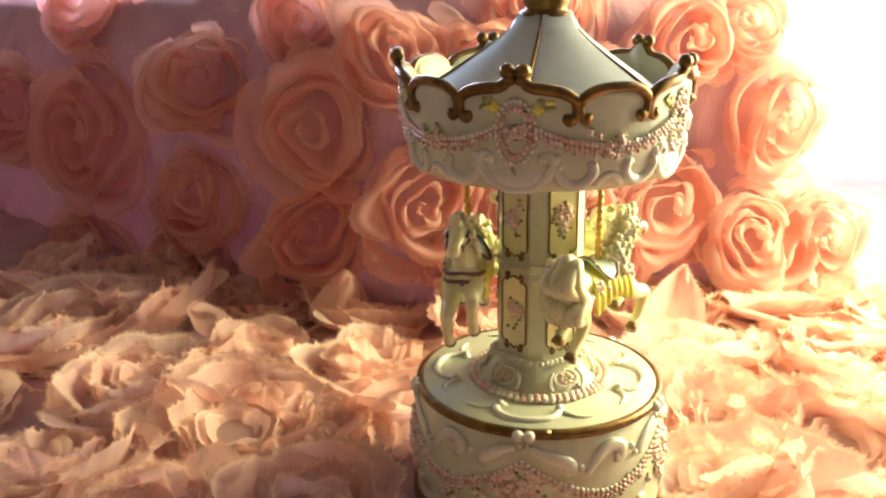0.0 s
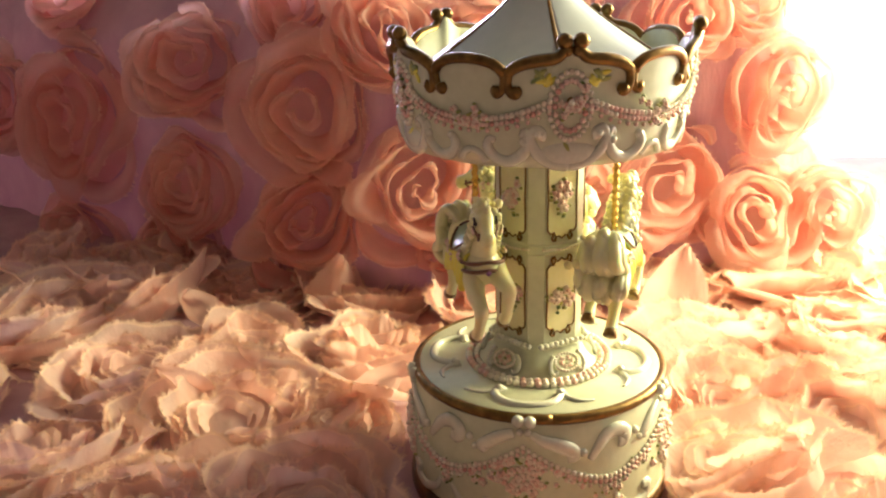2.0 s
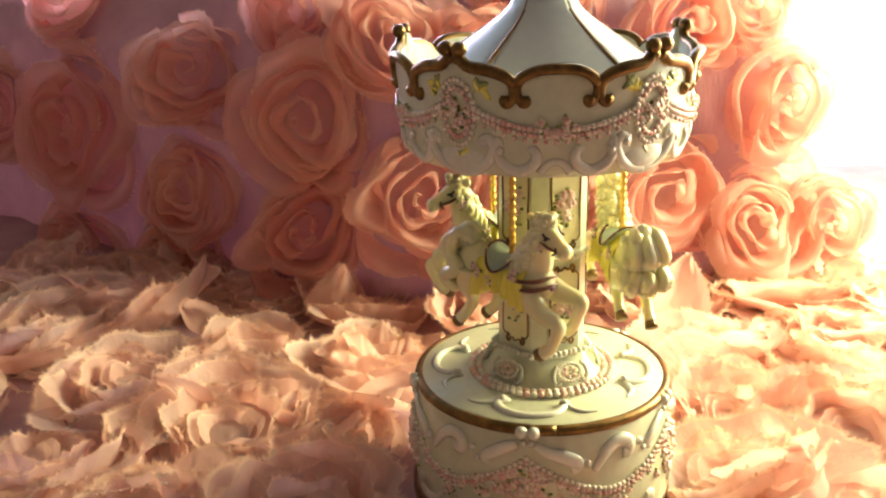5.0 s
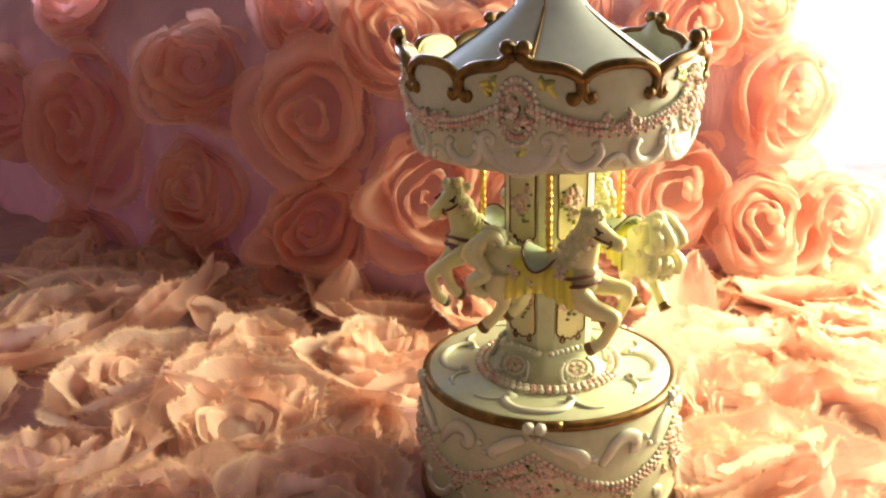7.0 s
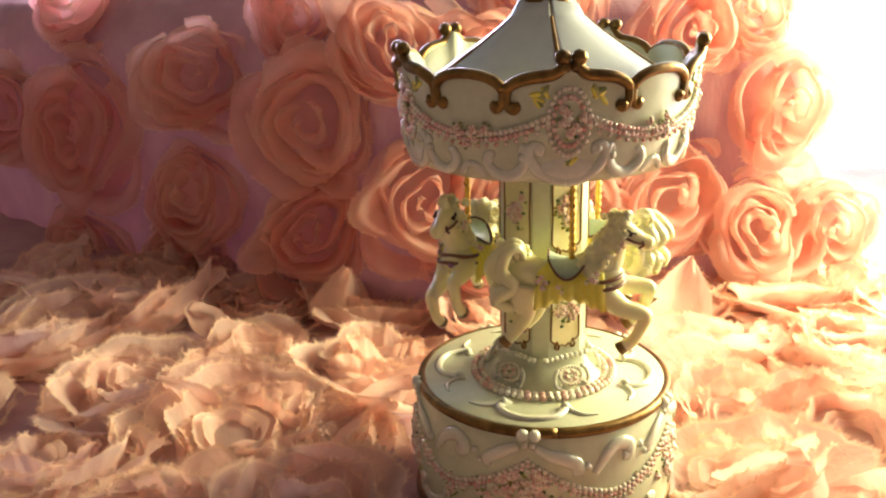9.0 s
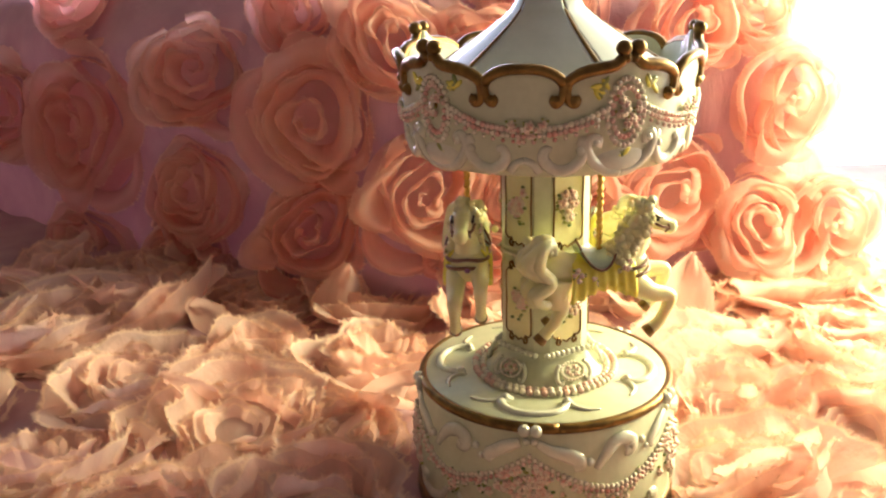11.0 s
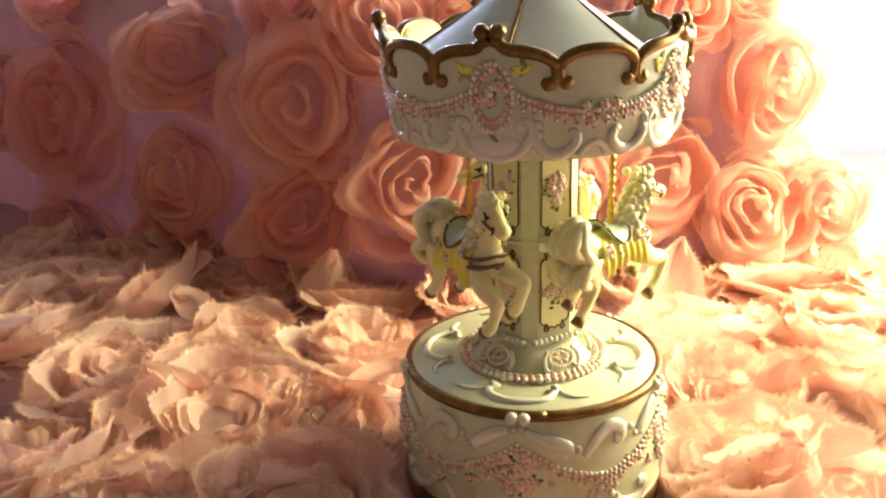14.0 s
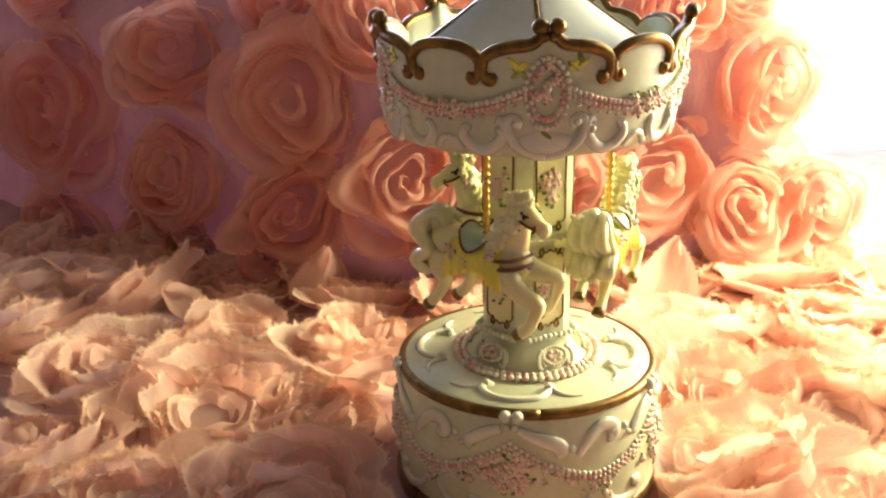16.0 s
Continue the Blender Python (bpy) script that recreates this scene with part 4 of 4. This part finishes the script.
def winding(rng, r0, r1, turns, tall, oval, fray=1.0, th0=None, rise=0.020, fall=0.010, lip=0.0042, lean=0.30):
    """A long strip of chiffon wound into a rose: its walls stand up and its raw edge folds outward here and there."""
    bm = bmesh.new()
    nu = int(turns * 58)
    p1, p2, p3 = (rng.uniform(0, math.tau) for _ in range(3))
    seed = rng.uniform(0, 60)
    th0 = rng.uniform(0, math.tau) if th0 is None else radians(th0)
    g = []
    for i in range(nu + 1):
        u = i / nu
        th = th0 + turns * math.tau * u
        c = Vector((math.cos(th) * 0.9 + seed, math.sin(th) * 0.9, u * 2.4))
        n1, n2, n3 = noise.noise(c * 0.8), noise.noise(c * 1.7), noise.noise(c * 6.0)
        form = 1 + oval * math.cos(2 * th + p1) + 0.06 * math.cos(3 * th + p2) + 0.018 * math.cos(5 * th + p3)
        r = (r0 + (r1 - r0) * u ** 0.92) * form * (1 + 0.16 * n1 * min(1.0, 3 * u)) + 0.0012 * n2
        h = tall * (0.62 + 0.38 * u) * (1 + 0.4 * n1 + 0.15 * n2) * min(1.0, 0.35 + 6 * u, 0.25 + 7 * (1 - u))
        crest = rise - fall * u * u + 0.003 * n2
        fold = lip * max(-0.15, min(1.2, 0.55 + 1.0 * n2 + 1.1 * n1))
        tilt = lean * (0.4 + u) + 0.35 * n1
        wrinkle = 0.0007 * n3
        line = ((-0.25 * h * tilt, -h), (0.05 * h * tilt + wrinkle, -0.60 * h), (0.40 * h * tilt - wrinkle, -0.28 * h), (0.75 * h * tilt, -0.08 * h), (h * tilt + 0.2 * fold, 0.0),
                (h * tilt + 0.62 * fold, -0.02 * h - 0.10 * fold + wrinkle), (h * tilt + fold, -0.04 * h - 0.34 * fold - wrinkle))
        g.append([bm.verts.new((max(0.0006, r + dr) * math.cos(th), max(0.0006, r + dr) * math.sin(th), max(0.0002, crest + dz))) for dr, dz in line])
    last = len(g[0]) - 1
    for a, b in zip(g, g[1:]):
        for j in range(last):
            bm.faces.new((a[j], b[j], b[j + 1], a[j + 1]))
    for i in range(nu):
        a, b = g[i][-1].co.copy(), g[i + 1][-1].co.copy()
        along = b - a
        worn = noise.noise(a * 160 + Vector((seed, 0, 0)))
        if along.length < 1e-5 or worn < -0.25:
            continue
        out = (a - g[i][-2].co).normalized()
        for k in range(max(1, int(along.length / 0.00050 * fray))):
            c = a + along * rng.random()
            tuft = noise.noise_vector(c * 420)
            d = (out + tuft * 0.9 + Vector((rng.gauss(0, 0.2), rng.gauss(0, 0.2), rng.gauss(0, 0.2)))).normalized() * 0.0019 * fray * rng.uniform(0.25, 1.1) * (0.7 + worn)
            w = along.normalized() * 0.00018
            m = c + d * 0.5
            bm.faces.new([bm.verts.new(q) for q in (c - w, c + w, m + w * 0.6, c + d, m - w * 0.6)]).material_index = 1
    return bm


def meshes_of(made, cloth):
    out = []
    for name, bm in made:
        me = bpy.data.meshes.new(name)
        for f in bm.faces:
            f.smooth = True
        bm.to_mesh(me)
        bm.free()
        me.materials.append(cloth)
        me.materials.append(THREAD_LIT_EDGE)
        out.append((name, me))
    return out


def wound_kind(seed):
    """One hanging rose: a wound heart in a shallow cup, with a few broad outer petals that lie back."""
    rng = random.Random(seed)
    oval = rng.uniform(0.06, 0.17)
    heart = winding(rng, 0.0025, 0.0245, rng.uniform(2.3, 3.0), 0.019, oval, rise=0.026, fall=0.005, lip=0.0034, lean=0.14)
    cup(heart, rng, 0.036, 0.007)
    made = [("heart", heart)]
    th = rng.uniform(0, 360)
    for k in range(4):
        r = 0.0215 + 0.0035 * k + rng.uniform(-0.001, 0.001)
        made.append(("petal", winding(rng, r, r * rng.uniform(1.05, 1.22), rng.uniform(0.55, 0.90), 0.018, oval, th0=th, rise=0.0225 - 0.003 * k, fall=0.002, lip=rng.uniform(0.003, 0.009), lean=0.32, fray=1.35)))
        th += rng.uniform(95, 165)
    return meshes_of(made, CHIFFON_SHADED)


def rosette_kind(seed):
    """One torn rosette: a tight heart and a few overlapping frayed petals."""
    rng = random.Random(seed)
    R = 0.040
    off = (rng.gauss(0, 0.003), rng.gauss(0, 0.003))
    heart = ribbon(rng, 0.0022, 980, 0.026, 0.005, 0.25, 0.0030, off, end_r=0.0135, hair=0.0008, crisp=0.3)
    cup(heart, rng, 0.034, 0.014)
    made = [("heart", heart)]
    rings = tuple((0.0135 + 0.0026 * k, 300 - 14 * k, 0.026 - 0.0004 * k, 0.004 + 0.0006 * k) for k in range(8)) + ((0.0315, 170, 0.023, 0.010), (0.0345, 140, 0.017, 0.016), (0.0350, 120, 0.019, 0.012))
    th = rng.uniform(0, 360)
    for r, span, h, flare in rings:
        h, flare = h * rng.uniform(0.75, 1.25), flare * rng.uniform(0.2, 1.5)
        o = (off[0] * (1 - r / R) + rng.gauss(0, 0.0016), off[1] * (1 - r / R) + rng.gauss(0, 0.0016))
        made.append(("petal", ribbon(rng, r, span * rng.uniform(0.85, 1.15), h, flare, 0.16, 0.0060, o, th, r * rng.uniform(1.0, 1.22), 1.7, hair=0.0027)))
        th += span * 0.55 + rng.uniform(30, 110)
    return meshes_of(made, CHIFFON)


WOUND = [wound_kind(100 + k) for k in range(8)]
TORN = [rosette_kind(200 + k) for k in range(7)]


def sew(cloth, design, m):
    """One rosette on a cloth: its heart is the part, its petals are pieces of it."""
    heart = new("rosette", design[0][1])
    heart.parent = cloth
    heart.matrix_basis = m
    for name, me in design[1:]:
        petal = new("petal", me)
        petal.parent = heart


rng = random.Random(77)
# on the drape: x, z, width, height, design, turn
for x, z, wide, tall, d, turn in (
        (-0.338, 0.108, 1.30, 1.50, 0, 0), (-0.221, 0.160, 0.95, 1.05, 5, 137), (-0.128, 0.138, 1.05, 1.15, 2, 274), (-0.228, 0.069, 0.97, 1.02, 7, 51), (-0.059, 0.092, 1.00, 0.98, 4, 188),
        (-0.342, 0.201, 1.10, 0.90, 1, 325), (-0.135, 0.203, 0.85, 0.85, 6, 102), (0.182, 0.141, 0.80, 1.00, 3, 239), (0.171, 0.051, 0.85, 0.95, 0, 16), (0.104, 0.081, 0.95, 1.15, 5, 153),
        (0.115, 0.188, 0.90, 0.80, 2, 290), (-0.350, -0.004, 1.30, 0.80, 7, 67), (-0.135, 0.058, 1.15, 0.72, 4, 204), (-0.437, 0.113, 1.15, 1.20, 1, 341), (-0.075, 0.182, 0.85, 0.95, 6, 118),
        (0.224, 0.051, 0.85, 0.90, 3, 255), (0.010, 0.088, 1.00, 1.10, 0, 32), (-0.022, 0.167, 1.00, 1.00, 5, 169), (0.054, 0.146, 1.00, 1.00, 2, 306), (0.056, 0.055, 0.90, 0.90, 4, 220), (-0.019, 0.047, 0.90, 0.60, 1, 357), (0.020, 0.201, 1.00, 0.90, 6, 134), (0.160, 0.195, 0.75, 0.70, 3, 271), (-0.248, 0.017, 0.90, 0.55, 0, 48),
        (-0.541, 0.021, 1.30, 1.20, 5, 185)):
    y = drape_front(x, z) - 0.001
    facing = -20 if x < -0.1 else (0 if x < 0.08 else 10)
    m = pose(x, y, z, 82 - (12 if z > 0.15 else 0) + rng.gauss(0, 6), 0, facing + rng.gauss(0, 8))
    sew(drape, WOUND[d], m @ Matrix.Diagonal((wide * 1.12, tall * 1.12, 1.1, 1)) @ pose(0, 0, 0, 0, 0, turn))
# on the blanket: x, y, size, design, turn
for k, (x, y, size, d, turn) in enumerate((
        (-0.358, 0.277, 1.1, 0, 0), (-0.302, 0.261, 1.05, 3, 83), (-0.252, 0.280, 1.0, 6, 166), (-0.358, 0.200, 1.15, 2, 249), (-0.200, 0.278, 1.0, 5, 332), (-0.143, 0.268, 1.0, 1, 55),
        (-0.102, 0.271, 0.95, 4, 138), (-0.303, 0.168, 1.15, 0, 221), (-0.250, 0.198, 1.1, 3, 304), (0.152, 0.229, 1.0, 6, 27), (0.201, 0.220, 1.0, 2, 110), (0.210, 0.164, 1.1, 5, 193),
        (-0.164, 0.125, 0.95, 0, 40), (-0.154, 0.043, 1.22, 1, 200), (-0.296, 0.159, 1.1, 2, 300), (-0.082, 0.118, 1.05, 3, 120), (0.119, 0.100, 1.1, 4, 10),
        (0.087, -0.023, 1.05, 5, 250), (0.193, 0.119, 1.1, 6, 75), (0.157, 0.019, 1.15, 0, 310), (-0.242, 0.008, 1.15, 3, 160), (-0.170, 0.220, 1.05, 4, 20),
        (-0.091, 0.209, 1.0, 3, 95), (0.111, 0.209, 1.05, 1, 220), (0.103, 0.048, 0.85, 2, 340), (-0.224, 0.092, 1.0, 5, 270), (-0.107, -0.044, 1.05, 2, 60),
        (-0.174, -0.046, 1.0, 6, 130), (-0.264, 0.235, 1.05, 0, 180), (-0.345, 0.074, 1.1, 1, 30), (-0.355, 0.251, 1.05, 6, 240), (-0.007, 0.179, 1.0, 4, 150),
        (0.038, 0.235, 1.0, 3, 330), (0.194, 0.217, 1.05, 5, 50), (0.269, 0.174, 1.05, 2, 110), (0.241, 0.056, 1.1, 4, 200), (0.221, -0.035, 1.1, 1, 280),
        (0.144, -0.077, 1.05, 3, 15), (-0.258, -0.062, 1.05, 4, 350), (0.034, 0.127, 0.9, 6, 205), (-0.323, -0.010, 1.1, 2, 90), (-0.403, 0.165, 1.1, 5, 320),
        (-0.103, 0.040, 0.72, 6, 25), (0.279, 0.261, 1.0, 0, 65), (0.322, 0.096, 1.1, 3, 260), (0.065, -0.099, 1.0, 0, 190), (-0.033, -0.125, 1.0, 1, 20), (0.299, -0.007, 1.1, 6, 40))):
    z = max(0.0, blanket_height(x, y)) - 0.001
    sew(blanket, TORN[d], pose(x, y, z, rng.gauss(8, 9), rng.gauss(0, 9), turn) @ Matrix.Diagonal((size * 1.08, size * 1.08, size * rng.uniform(0.66, 0.86), 1)))


def torn_petal(seed, w, h, m):
    """One loose pointed petal of torn chiffon, frayed along both sides."""
    rng = random.Random(seed)
    bm = bmesh.new()
    nu, nv = 12, 16
    g = []
    for j in range(nv + 1):
        v = j / nv
        half = w * (1 - v ** 2.2) * (0.75 + 0.5 * v * (1 - v)) + 0.0006
        row = []
        for i in range(nu + 1):
            u = 2 * i / nu - 1
            n = noise.noise(Vector((u * 1.3 + seed, v * 1.6, 0)))
            n2 = noise.noise(Vector((u * 5 + seed, v * 4, 2)))
            row.append(bm.verts.new((u * half + 0.18 * w * v * v + 0.002 * n, 0.010 * u * u * (1 - 0.4 * v) + 0.009 * n * v + 0.0015 * n2 - 0.012 * v * v, h * v + 0.002 * n2 * v)))
        g.append(row)
    for a, b in zip(g, g[1:]):
        for i in range(nu):
            bm.faces.new((a[i], a[i + 1], b[i + 1], b[i]))
    for side, sign in ((0, -1), (nu, 1)):
        for j in range(nv):
            a, b = g[j][side].co.copy(), g[j + 1][side].co.copy()
            for k in range(9):
                c = a + (b - a) * rng.random()
                tuft = noise.noise_vector(c * 420)
                d = (Vector((sign, 0, 0.5)) + tuft * 0.9 + Vector((0, rng.gauss(0, 0.3), rng.gauss(0, 0.2)))).normalized() * 0.0026 * rng.uniform(0.3, 1.3)
                e = (b - a).normalized() * 0.00019
                q = c + d * 0.5
                bm.faces.new([bm.verts.new(p) for p in (c - e, c + e, q + e * 0.6, c + d, q - e * 0.6)]).material_index = 1
    ob = part("loose_petal", bm, (CHIFFON, THREAD_LIT_EDGE), blanket, "pointed torn chiffon petal")
    ob.matrix_basis = m


for k, (x, y, w, h, turn, tilt) in enumerate(((0.100, 0.146, 0.026, 0.056, -6, -6), (-0.117, 0.191, 0.020, 0.042, 24, 8), (-0.201, 0.169, 0.022, 0.034, -20, 18), (-0.310, 0.137, 0.034, 0.040, 15, 30),
                                              (-0.188, 0.065, 0.022, 0.034, -30, 12), (-0.077, 0.060, 0.020, 0.034, 32, 20), (0.136, 0.113, 0.024, 0.036, -8, 26), (0.196, 0.068, 0.024, 0.032, 20, 24),
                                              (-0.268, 0.197, 0.024, 0.036, 10, 22), (0.097, -0.020, 0.024, 0.038, 18, 26))):
    torn_petal(500 + k, w, h, pose(x, y, 0.010, tilt, 0, turn))


# ---- what moves: canopy, poles and horses turn as one ----
def motions():
    rate = 10.0
    times = range(0, 17, 2)
    walk(canopy, [(t, pose(0, 0, 0, 0, 0, -15.9 + rate * t)) for t in times])
    for ob, start in zip(poles, HORSE_TURN):
        walk(ob, [(t, pose(0, 0, 0, 0, 0, start + rate * t)) for t in times])
    for ob, start, twist in zip(horses, HORSE_TURN, TWIST):
        # each horse sits a little askew on its pole
        askew = pose(0, -HORSE_R, 0, 0, 0, twist) @ pose(0, HORSE_R, 0)
        walk(ob, [(t, pose(0, 0, 0, 0, 0, start + rate * t) @ askew) for t in range(0, 17)])


motions()
